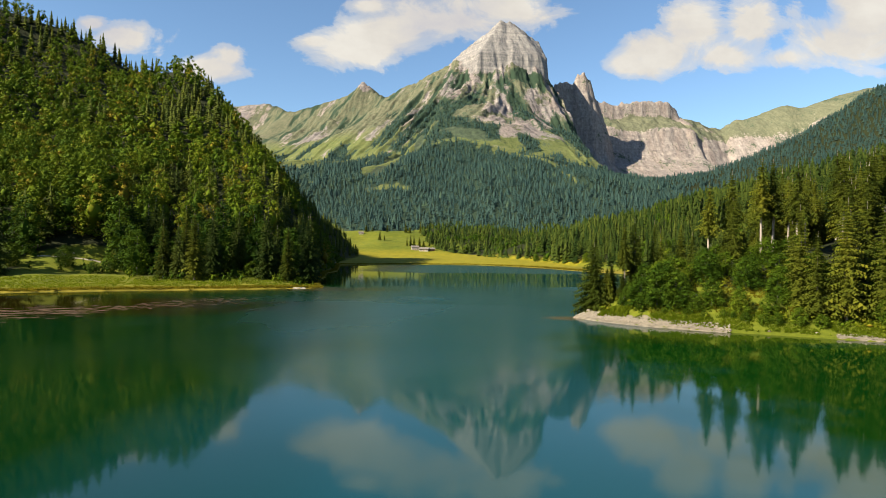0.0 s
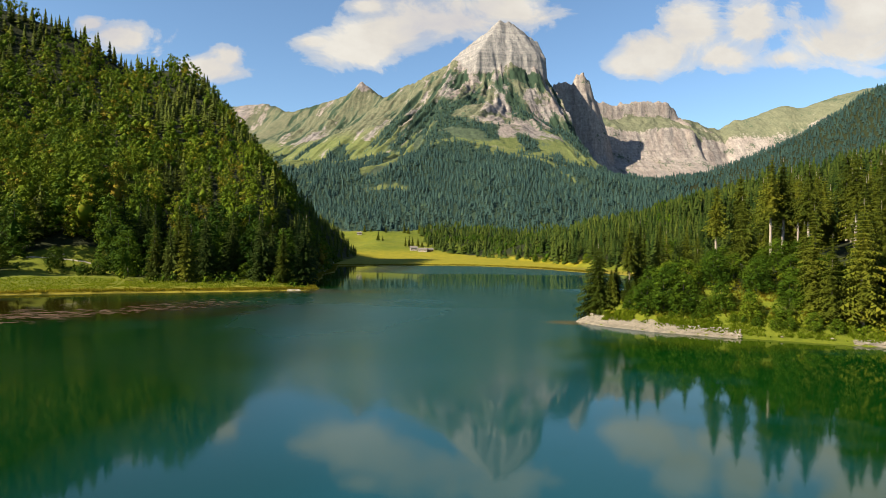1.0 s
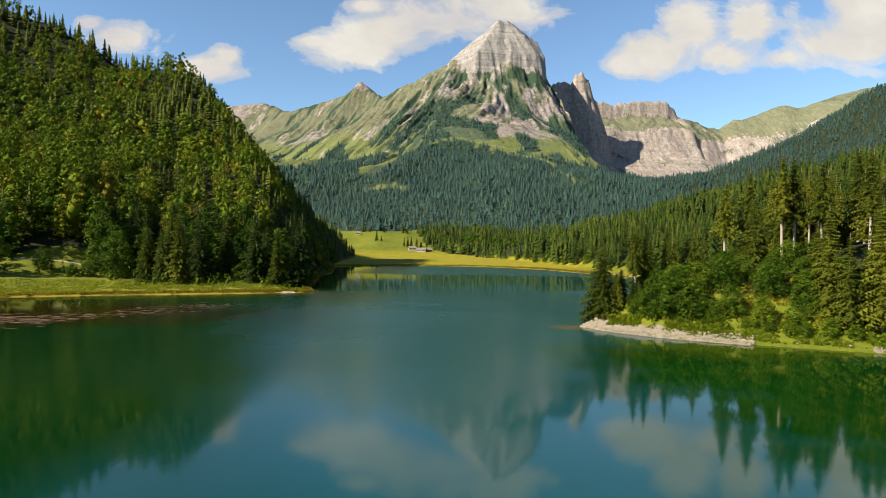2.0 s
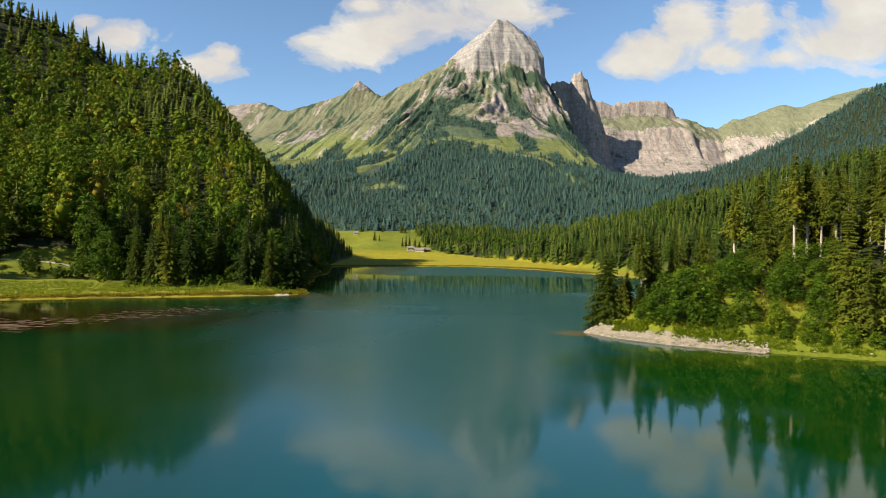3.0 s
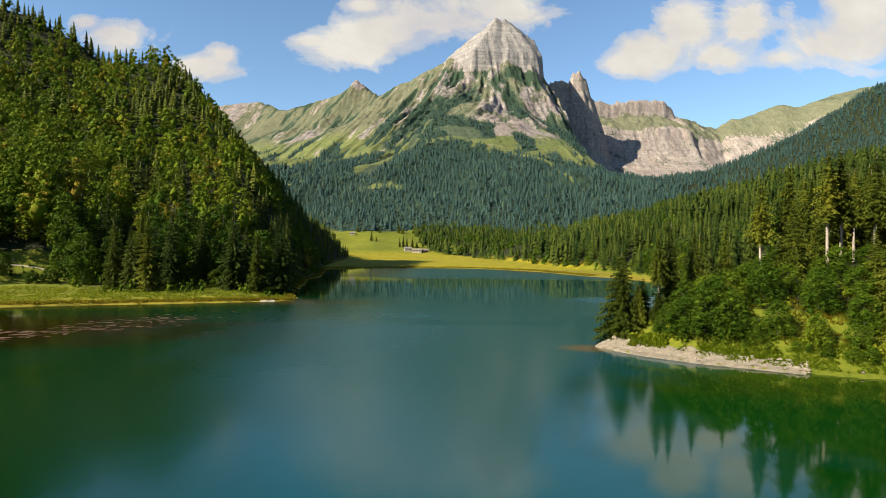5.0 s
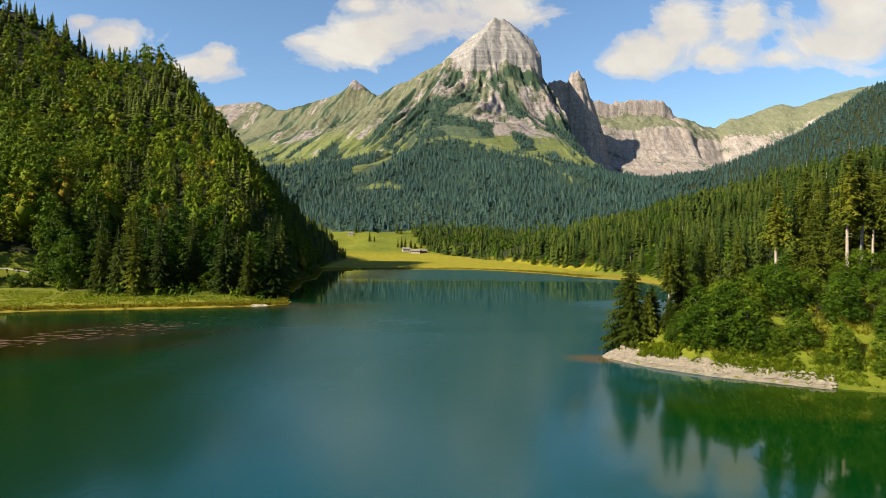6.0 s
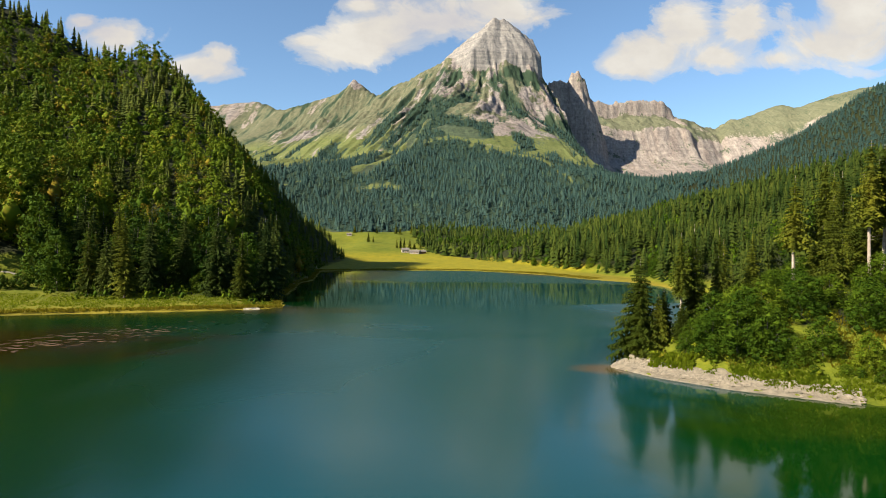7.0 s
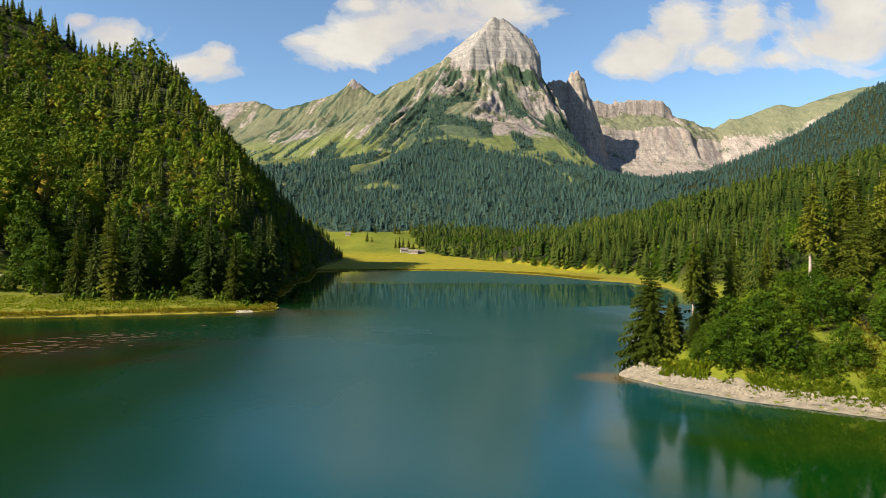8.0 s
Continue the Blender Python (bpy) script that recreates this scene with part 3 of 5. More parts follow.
# ---- meshes ----
def mesh_of(name, verts, tris, mats, smooth=False, slots=None):
    me = bpy.data.meshes.new(name)
    verts, tris = np.asarray(verts, np.float32), np.asarray(tris, np.int32)
    me.vertices.add(len(verts))
    me.vertices.foreach_set("co", verts.ravel())
    n = tris.shape[1]
    me.loops.add(tris.size)
    me.loops.foreach_set("vertex_index", tris.ravel())
    me.polygons.add(len(tris))
    me.polygons.foreach_set("loop_start", np.arange(0, tris.size, n, dtype=np.int32))
    for m in mats:
        me.materials.append(m)
    if slots is not None:
        me.polygons.foreach_set("material_index", np.asarray(slots, np.int32))
    me.polygons.foreach_set("use_smooth", np.full(len(tris), smooth))
    me.update(calc_edges=True)
    return me


def sheet(name, xs, ys, fn, mat, smooth=True, keep=None):
    gx, gy = np.meshgrid(xs, ys)
    z = fn(gx, gy)
    verts = np.stack([gx.ravel(), gy.ravel(), z.ravel()], 1)
    i = np.arange(len(ys) * len(xs)).reshape(len(ys), len(xs))
    quads = np.stack([i[:-1, :-1].ravel(), i[:-1, 1:].ravel(), i[1:, 1:].ravel(), i[1:, :-1].ravel()], 1)
    if keep is not None:
        quads = quads[keep(gx, gy, z).ravel()[quads].any(1)]
    return new(name, mesh_of(name, verts, quads, [mat], smooth))


def steps(*spans):
    """Grid lines: spans of (from, to, step)."""
    out = []
    for a, b, s in spans:
        out.extend(np.arange(a, b, s))
    out.append(spans[-1][1])
    return np.array(out)


GX = steps((-4600, -1200, 200), (-1200, -520, 20), (-520, -210, 8), (-210, 30, 3.2), (30, 120, 1.3), (120, 180, 3), (180, 420, 6), (420, 1000, 20), (1000, 4600, 200))
GY = steps((-4600, -800, 200), (-800, 60, 20), (60, 116, 4), (116, 176, 1.3), (176, 330, 3), (330, 640, 5.5), (640, 1500, 14), (1500, 4900, 170))
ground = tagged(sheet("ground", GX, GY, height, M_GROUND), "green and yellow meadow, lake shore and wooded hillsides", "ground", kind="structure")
def mark_wood():
    co = np.empty(len(ground.data.vertices) * 3, np.float32)
    ground.data.vertices.foreach_get("co", co)
    x, y = co[0::3].astype(float), co[1::3].astype(float)
    ds, de = away(x, y, SHORE_LEFT)[0], away(x, y, FOOT_LEFT)[0]
    dr, db = away(x, y, FOOT_RIGHT)[0], away(x, y, SHORE_BACK + SHORE_RIGHT[1:])[0]
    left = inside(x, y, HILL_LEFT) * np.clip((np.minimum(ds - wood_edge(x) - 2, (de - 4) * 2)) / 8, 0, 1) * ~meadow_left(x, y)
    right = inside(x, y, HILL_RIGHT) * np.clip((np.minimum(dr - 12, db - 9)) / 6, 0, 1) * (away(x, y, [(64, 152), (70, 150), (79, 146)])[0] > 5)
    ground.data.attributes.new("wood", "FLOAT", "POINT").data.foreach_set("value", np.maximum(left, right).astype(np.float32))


def wood_edge(x):
    """How far from the left shore the wood begins."""
    return np.interp(x, [-204, -190, -165, -150, -138, -115, -80, -60], [36, 60, 62, 56, 40, 29, 22, 13])


def meadow_left(x, y):
    """The open grass between the shore and the left wood, and an unseen gap cut sunwards to light it."""
    return (away(x, y, [(-190, 286), (-177, 296), (-167, 301)])[0] < 9.5) | (away(x, y, [(-188, 287), (-216, 271), (-246, 255)])[0] < 5)


CLEARINGS = [([(90, 2190), (230, 2110), (330, 2040)], 22), ([(-190, 1755), (-151, 1934), (-118, 2180), (-50, 2290)], 24), ([(-245, 1942), (-165, 2394)], 13), ([(-178, 1598), (-111, 1630), (-84, 1590)], 15), ([(-389, 1614), (-353, 1646)], 18), ([(-436, 1806), (-386, 1902)], 16),
             ([(303, 2054), (405, 1970)], 15), ([(404, 1918), (409, 1722)], 7), ([(30, 2260), (153, 2210)], 26), ([(200, 2140), (280, 2120)], 18), ([(158, 2142), (150, 2090)], 6)]


def mountain_wood(x, y, z, stray=0.0):
    """Where spruces stand on the mountain: all over its foot but for the clearings, in strips higher up."""
    patch = fbm(x / 110, y / 110, 4, 17)
    top = np.interp(x, [-900, -560, -330, -60, 130, 330, 600, 900], [215, 250, 312, 396, 402, 345, 312, 300])
    ok = (z < top + 60 * patch + 40 * fbm(x / 40, y / 40, 2, 18)) | ((z < 900) & (mountain_cover(x, y, z)[1] + stray > 0.60))
    for line, wide in CLEARINGS:
        ok &= away(x, y, line)[0] > wide * (1 + 1.0 * patch)
    return patch, ok & (y > 1222 + 30 * patch)


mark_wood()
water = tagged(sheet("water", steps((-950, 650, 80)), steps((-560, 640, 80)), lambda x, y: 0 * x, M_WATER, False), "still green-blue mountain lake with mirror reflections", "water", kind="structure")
mountain = tagged(sheet("mountain", steps((-2100, -800, 22), (-800, 720, 5.6), (720, 1000, 10), (1000, 1700, 24)), steps((1100, 2000, 22), (2000, 2300, 10), (2300, 3060, 5.2), (3060, 3700, 30)), mountain_height, M_ROCK),
                  "steep limestone peak with green alpine meadows and cliffs", "mountain", kind="structure")
mco = np.empty(len(mountain.data.vertices) * 3, np.float32)
mountain.data.vertices.foreach_get("co", mco)
mco = mco.astype(float)
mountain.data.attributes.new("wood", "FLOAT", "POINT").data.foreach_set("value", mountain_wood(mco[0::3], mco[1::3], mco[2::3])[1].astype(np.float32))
mountain.data.attributes.new("fall", "FLOAT", "POINT").data.foreach_set("value", fall_line(mco[0::3], mco[1::3]).astype(np.float32))


def set_field(ob, name, values):
    ob.data.attributes.new(name, "FLOAT", "POINT").data.foreach_set("value", np.asarray(values, np.float32))


for field_name, values in zip(("bare", "scrub", "cap"), mountain_cover(mco[0::3], mco[1::3], mco[2::3])):
    set_field(mountain, field_name, values)


def all_wood(ob):
    ob.data.attributes.new("wood", "FLOAT", "POINT").data.foreach_set("value", np.ones(len(ob.data.vertices), np.float32))


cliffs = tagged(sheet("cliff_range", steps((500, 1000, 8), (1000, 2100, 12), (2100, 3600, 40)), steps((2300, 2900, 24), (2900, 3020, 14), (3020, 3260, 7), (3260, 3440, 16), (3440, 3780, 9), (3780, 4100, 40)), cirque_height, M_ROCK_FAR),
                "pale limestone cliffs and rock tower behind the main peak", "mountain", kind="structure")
cco = np.empty(len(cliffs.data.vertices) * 3, np.float32)
cliffs.data.vertices.foreach_get("co", cco)
cco = cco.astype(float)
set_field(cliffs, "fall", cco[0::3])
for field_name, values in zip(("bare", "scrub"), cirque_cover(cco[0::3], cco[1::3], cco[2::3])):
    set_field(cliffs, field_name, values)
side_hill = tagged(sheet("side_hill", steps((450, 2600, 20)), steps((1000, 2400, 22)), side_hill_height, M_GROUND), "distant hillside covered with dark spruce forest", "hill", kind="structure")
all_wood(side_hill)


# ---- trees ----
def unit(v):
    return v / np.maximum(np.linalg.norm(v, axis=-1, keepdims=True), 1e-9)


def tube(points, radii, sides=6):
    """A tapered limb through points, as verts and triangles."""
    pts = np.asarray(points, float)
    verts, tris = [], []
    for k, (p, r) in enumerate(zip(pts, radii)):
        d = unit(pts[min(k + 1, len(pts) - 1)] - pts[max(k - 1, 0)])
        side = unit(np.cross(d, (0.31, 0.95, 0.05)))
        other = np.cross(d, side)
        for j in range(sides):
            w = 2 * math.pi * j / sides
            verts.append(p + r * (math.cos(w) * side + math.sin(w) * other))
    for k in range(len(pts) - 1):
        for j in range(sides):
            a, b = k * sides + j, k * sides + (j + 1) % sides
            tris += [(a, b, b + sides), (a, b + sides, a + sides)]
    return np.array(verts), np.array(tris)


def join(pieces):
    verts, tris, n = [], [], 0
    for v, f in pieces:
        verts.append(v)
        tris.append(f + n)
        n += len(v)
    return np.concatenate(verts), np.concatenate(tris)


def kites(centre, normal, size, rng):
    """Folded leaf sprays: four points and two triangles each."""
    n = len(centre)
    t1 = unit(np.cross(normal, unit(rng.normal(size=(n, 3)))))
    t2 = np.cross(normal, t1)
    s = size[:, None] * rng.uniform(0.7, 1.3, (n, 1))
    w = rng.uniform(0.55, 0.9, (n, 1))
    fold = normal * s * rng.uniform(0.1, 0.35, (n, 1))
    a, c = centre + t1 * s, centre - t1 * s * rng.uniform(0.6, 1.0, (n, 1))
    b, d = centre + t2 * s * w - fold, centre - t2 * s * w - fold
    verts = np.stack([a, b, c, d], 1).reshape(-1, 3)
    i = 4 * np.arange(n)[:, None]
    tris = np.concatenate([i + [0, 1, 2], i + [0, 2, 3]], 1).reshape(-1, 3)
    return verts, tris


BALL = (np.array([(1, 0, 0), (0, 1, 0), (-1, 0, 0), (0, -1, 0), (0, 0, 1), (0, 0, -1)], float),
        np.array([(0, 1, 4), (1, 2, 4), (2, 3, 4), (3, 0, 4), (1, 0, 5), (2, 1, 5), (3, 2, 5), (0, 3, 5)]))


def clump(centre, radius, rng):
    """An uneven solid lump inside a limb, added to block light as close inner leaves would."""
    v, f = BALL
    return v * rng.uniform(0.75, 1.2, (len(v), 1)) * (1, 1, 0.8) * radius + centre, f


def broad_crown(seed, tall, wide, lobes, leaves, size, base=0.12):
    """Small leaf sprays over many clumps that together make an uneven, broad crown."""
    rng = np.random.default_rng(seed)
    w = 2.4 * np.arange(lobes) + rng.uniform(-0.5, 0.5, lobes)
    q = np.clip((np.arange(lobes) + rng.uniform(-0.4, 0.9, lobes)) / lobes, 0, 1)
    reach = np.sin(np.clip(0.22 + 0.75 * q, 0, 1) * math.pi) ** 0.7 * wide * rng.uniform(0.45, 0.82, lobes)
    mid = np.stack([reach * np.cos(w), reach * np.sin(w), tall * (base + 0.06 + (0.93 - base - 0.06) * q)], 1)
    rad = wide * rng.uniform(0.20, 0.38, lobes) * (1 - 0.2 * q)
    share = rad ** 2 / np.sum(rad ** 2)
    pick = rng.choice(lobes, leaves, p=share)
    out = unit(rng.normal(size=(leaves, 3)) + (0, 0, 0.3))
    centre = mid[pick] + out * (1, 1, 0.85) * (rad[pick] * rng.uniform(0.78, 1.3, leaves))[:, None]
    normal = unit(out + rng.normal(size=(leaves, 3)) * 0.30 + (0, 0, 0.15))
    verts, tris = kites(centre, normal, size * rng.uniform(0.7, 1.3, leaves), rng)
    verts = verts.reshape(-1, 4, 3)[:, (0, 1, 3)].reshape(-1, 3)
    dense = [(verts, np.arange(len(verts)).reshape(-1, 3))]
    for k in range(lobes):                               # solid lumps for the close inner leaves, added to block light
        dense.append(clump(mid[k], rad[k] * 0.58, rng))
    # one more unseen lump in the middle keeps light from passing through
    core = clump(np.zeros(3), 1.0, rng)
    dense.append((core[0] * (wide * 0.45, wide * 0.45, tall * 0.26) + (0, 0, tall * (0.42 + base * 0.5)), core[1]))
    return join(dense)


def spruce_crown(seed, tall, wide, whorls, boughs, bare=0.08, twigs=3, spray=0.30, stations=(0.08, 0.42, 0.72, 1.0)):
    """Drooping boughs in whorls, each a narrow spine with side sprays and hanging twigs."""
    rng = np.random.default_rng(seed)
    up = np.array((0, 0, 1.0))
    verts, tris, n = [], [], 0
    lean = rng.uniform(0.72, 1.22, 12)
    for k in range(whorls):
        q = max((k + rng.uniform(-0.35, 0.35)) / whorls, 0)
        z = tall * (bare + (0.985 - bare) * q)
        r0 = wide * (1 - q) ** 0.85 * (0.55 + 0.45 * min(1.0, (q + 0.05) * 6)) + 0.15
        count = max(4, int(boughs * (1 - 0.5 * q)))
        for j in range(count):
            w = 2 * math.pi * (j + rng.uniform(-0.4, 0.4)) / count + k * 1.9
            r = r0 * rng.uniform(0.55, 1.15) * lean[int(w / (2 * math.pi) * 12) % 12]
            d = np.array((math.cos(w), math.sin(w), 0))
            s = np.array((-d[1], d[0], 0))
            droop = r * rng.uniform(0.25, 0.55) * (1 - 0.85 * q)
            spine = [d * r * f + up * (z + 0.08 * r * (1 - f) - droop * f ** 1.6 + 0.05 * r * f ** 3) for f in stations]
            for m in range(len(stations) - 1 - twigs, len(stations) - 1):
                a, b = spine[m], spine[m + 1]
                long = spray * r * (1.15 - 0.65 * m / len(stations)) * rng.uniform(0.7, 1.25) + 0.18
                drop = up * long * rng.uniform(0.35, 0.8)
                left, right = b - (b - a) * 0.25 + s * long - drop, b - (b - a) * 0.25 - s * long - drop
                hang = (a + b) / 2 + s * long * rng.uniform(-0.4, 0.4) - up * long * rng.uniform(0.7, 1.3)
                verts += [a, b, left, right, hang]
                tris += [(n, n + 2, n + 1), (n, n + 1, n + 3), (n, n + 4, n + 1)]
                n += 5
    inner = spruce_small(seed + 500, tall * (0.93 - bare), wide * 0.5, 6, 6)     # solid core for the close inner twigs, added to block light
    return join([(np.array(verts), np.array(tris)), (inner[0] + (0, 0, tall * bare), inner[1])])


def spruce_small(seed, tall, wide, tiers, sides):
    """A far spruce: ragged, uneven skirts of boughs, one above another."""
    rng = np.random.default_rng(seed)
    verts, tris, n = [], [], 0
    for k in range(tiers):
        q = k / tiers
        z, r = tall * (0.05 + 0.93 * q), wide * (1 - q) ** 0.9 * rng.uniform(0.85, 1.15) + 0.15
        apex = min(tall, z + tall * (1.25 / tiers) * rng.uniform(0.85, 1.1))
        verts.append((rng.normal(0, 0.05) * r, rng.normal(0, 0.05) * r, apex))
        turn = rng.uniform(0, 6)
        for j in range(sides):
            w = turn + 2 * math.pi * (j + rng.uniform(-0.25, 0.25)) / sides
            rr = r * (rng.uniform(0.85, 1.3) if j % 2 else rng.uniform(0.35, 0.7))
            verts.append((rr * math.cos(w), rr * math.sin(w), z + tall / tiers * (rng.uniform(-0.45, 0.05) if j % 2 else rng.uniform(0.0, 0.4))))
        for j in range(sides):
            tris.append((n, n + 1 + j, n + 1 + (j + 1) % sides))
        n += sides + 1
    return np.array(verts, float), np.array(tris)


def scatter(name, kinds, mats, x, y, z, size, pick, label, category, seed=5, slots=None):
    """One mesh of many trees: kinds are (verts, triangles); pick says which kind each one is."""
    rng = np.random.default_rng(seed)
    verts, tris, which, tint, n = [], [], [], [], 0
    for k, (v, f) in enumerate(kinds):
        m = np.nonzero(pick == k)[0]
        if not len(m):
            continue
        w = rng.uniform(0, 2 * math.pi, len(m))
        c, s = np.cos(w)[:, None], np.sin(w)[:, None]
        sc, st = size[m][:, None], (size[m] * rng.uniform(0.85, 1.15, len(m)))[:, None]
        px = (v[:, 0] * c - v[:, 1] * s) * st + x[m][:, None]
        py = (v[:, 0] * s + v[:, 1] * c) * st + y[m][:, None]
        pz = v[:, 2] * sc + z[m][:, None]
        verts.append(np.stack([px, py, pz], -1).reshape(-1, 3))
        tris.append((f[None] + (np.arange(len(m)) * len(v))[:, None, None] + n).reshape(-1, 3))
        which.append(np.full(len(m) * len(f), slots[k] if slots else 0))
        n += len(v) * len(m)
        tint.append(np.repeat(rng.uniform(0, 1, len(m)), len(v)))
    me = mesh_of(name, np.concatenate(verts), np.concatenate(tris), mats, True, np.concatenate(which))
    me.attributes.new("tint", "FLOAT", "POINT").data.foreach_set("value", np.concatenate(tint).astype(np.float32))
    return tagged(new(name, me), label, category, kind="stuff")


def plant(x0, x1, y0, y1, gap, seed):
    rng = np.random.default_rng(seed)
    gx, gy = np.meshgrid(np.arange(x0, x1, gap), np.arange(y0, y1, gap))
    x = gx.ravel() + rng.uniform(-0.48, 0.48, gx.size) * gap
    y = gy.ravel() + rng.uniform(-0.48, 0.48, gx.size) * gap
    return x, y, rng


# kinds: tall ones for the near trees, lighter ones for the woods
B_MID = [broad_crown(40 + k, 24, 5.6, 22, 860, 0.50, 0.02) for k in range(4)]
B_FAR = [broad_crown(50 + k, 20, 6.0, 12, 230, 0.90, 0.02) for k in range(4)]
B_TINY = [broad_crown(55 + k, 20, 5.6, 5, 44, 1.7, 0.0) for k in range(3)]
S_MID = [spruce_crown(60 + k, 23, 4.9, 14, 9, 0.03, 2) for k in range(3)]
S_FAR = [spruce_small(70 + k, 24, 5.0, 11, 9) for k in range(2)] + [spruce_small(72 + k, 23, 5.4, 6, 7) for k in range(2)]
S_TINY = [spruce_small(80 + k, 15.5, 4.9 + 0.5 * k, 3, 6) for k in range(4)]


def wood_left():
    x, y, rng = plant(-760, -50, 225, 960, 8.8, 11)
    ds, de = away(x, y, SHORE_LEFT)[0], away(x, y, FOOT_LEFT)[0]
    ok = inside(x, y, HILL_LEFT) & (ds > wood_edge(x) + 12 * fbm(x / 20, y / 20, 2, 7)) & (de > 5) & ~meadow_left(x, y) & (x > -0.78 * y - 18) & ((y < 690) | (x > -0.45 * y))
    near = ds < 82
    thin = rng.uniform(0, 1, len(x)) < np.where(y > 680, 0.75, np.interp(ds, [110, 180], [0.72, 1.0]))
    ok &= thin
    stand = fbm(x / 55, y / 55, 3, 13) + 0.22 * (de < 80) + 0.6 * np.clip((y - 590) / 60, 0, 1) + rng.normal(0, 0.1, len(x))
    spruce = stand > 0.25
    z = height(x, y)
    size = np.where(spruce, rng.uniform(0.6, 1.05, len(x)), rng.uniform(0.55, 1.22, len(x))) * np.interp(ds, [110, 180, 250, 420], [1.38, 1.1, 1.0, 0.85]) * np.where((de < 90) & (ds > 90), 0.8, 1.0)
    far = (y > 400) & ~near
    pick = rng.integers(0, 3, len(x)) + np.where(spruce, np.where(far, 11, 8), np.where(far, 4, 0))
    pick = np.where(pick >= 11, 11 + rng.integers(0, 2, len(x)) + 2 * (y > 620), pick)
    m = ok & ~near
    kinds = B_MID + B_FAR + S_MID + S_FAR
    scatter("forest", kinds, [M_BROAD, M_SPRUCE_WOOD], x[m], y[m], z[m], size[m], pick[m], "dense mixed beech and spruce forest on a steep slope", "forest", slots=[0] * 8 + [1] * 7)
    m = ok & near
    return x[m], y[m], z[m], size[m], spruce[m]


def wood_right():
    x, y, rng = plant(-60, 900, 240, 1420, 8.4, 12)
    dr = away(x, y, FOOT_RIGHT)[0]
    db = away(x, y, SHORE_BACK)[0]
    ok = inside(x, y, HILL_RIGHT) & (dr > 4) & (db > 3) & (x < 0.80 * y + 30) & ((y > 214) | (x > 150))
    ok &= away(x, y, [(292, 700), (352, 760)])[0] > 14
    ok &= (away(x, y, [(58, 898), (96, 935)])[0] > 12)
    ok &= rng.uniform(0, 1, len(x)) < np.where(y > 700, 0.70, 1.0)
    ok &= fbm(x / 15, y / 15, 2, 30) < 0.24
    spruce = fbm(x / 60, y / 60, 3, 15) + rng.normal(0, 0.12, len(x)) - 0.10 * (dr < 30) * (y < 700) > -0.27
    far = y > 370
    size = rng.uniform(0.62, 1.2, len(x)) * np.where(spruce, 1, 0.8)
    pick = rng.integers(0, 3, len(x)) + np.where(spruce, np.where(far, 11, 8), np.where(far, 4, 0))
    pick = np.where(pick >= 11, np.where(y > 760, 15 + rng.integers(0, 4, len(x)), 11 + rng.integers(0, 2, len(x)) + 2 * (y > 600)), pick)
    pick = np.where((pick >= 4) & (pick < 8) & (y > 480), 19 + rng.integers(0, 3, len(x)), pick)
    z = height(x, y)
    scatter("forest", B_MID + B_FAR + S_MID + S_FAR + S_TINY + B_TINY, [M_BROAD, M_SPRUCE_WOOD], x[ok], y[ok], z[ok], size[ok], pick[ok], "spruce forest climbing the hill behind the bay", "forest", 6, [0] * 8 + [1] * 11 + [0] * 3)


def wood_mountain():
    x, y, rng = plant(-900, 1150, 1180, 2750, 12.6, 14)
    z = mountain_height(x, y)
    g = np.hypot(mountain_height(x + 8, y) - z, mountain_height(x, y + 8) - z) / 8
    patch, ok = mountain_wood(x, y, z, rng.normal(0, 0.08, len(x)))
    ok &= (g < 1.5) & (z > height(x, y) - 4)
    size = rng.uniform(0.6, 1.4, len(x)) * np.clip(1.15 - (z - 250) / 900, 0.5, 1)
    pick = np.where(rng.uniform(0, 1, len(x)) < 0.14, 4 + rng.integers(0, 3, len(x)), rng.integers(0, 4, len(x)))
    size = np.where(pick > 3, size * 0.75, size)
    scatter("forest", S_TINY + B_TINY, [M_SPRUCE_HAZED], x[ok], y[ok], z[ok] - 1, size[ok], pick[ok], "dark spruce forest at the foot of the mountain", "forest", 7)
    x, y, rng = plant(480, 1500, 1250, 2000, 9.2, 16)
    z = side_hill_height(x, y)
    ok = (z > height(x, y) - 5) & (z > mountain_height(x, y) - 5) & (x < 0.86 * y + 60) & (away(x, y, [(640, 1650), (790, 1775)])[0] > 12)
    scatter("forest", S_TINY, [M_SPRUCE_HAZED], x[ok], y[ok], z[ok] - 1, rng.uniform(0.6, 1.1, len(x))[ok], rng.integers(0, 4, len(x))[ok], "distant spruce forest on the side hill, tinted blue for haze", "forest", 8)


NEAR_LEFT = wood_left()


def undergrowth():
    """Bushes at the foot of the left wood, down to the bank."""
    x, y, rng = plant(-330, -50, 225, 640, 4.4, 19)
    ds, de = away(x, y, SHORE_LEFT)[0], away(x, y, FOOT_LEFT)[0]
    edge = wood_edge(x) - 5
    near_s = (ds > edge) & (ds < edge + 20) & (de > 5) & (fbm(x / 14, y / 14, 2, 8) > -0.25)
    near_e = (de > 3.5) & (de < 22) & (ds > 14)
    ok = inside(x, y, HILL_LEFT) & (near_s | near_e) & ~meadow_left(x, y)
    z = height(x, y)
    scatter("undergrowth", B_TINY, [M_BROAD], x[ok], y[ok], z[ok] - 0.6, rng.uniform(0.14, 0.36, len(x))[ok], rng.integers(0, 3, len(x))[ok], "leafy undergrowth at the edge of the wood", "undergrowth", 9)


undergrowth()
BUSH = [broad_crown(300 + k, 3.6, 2.6, 6, 130, 0.30, -0.1) for k in range(3)]


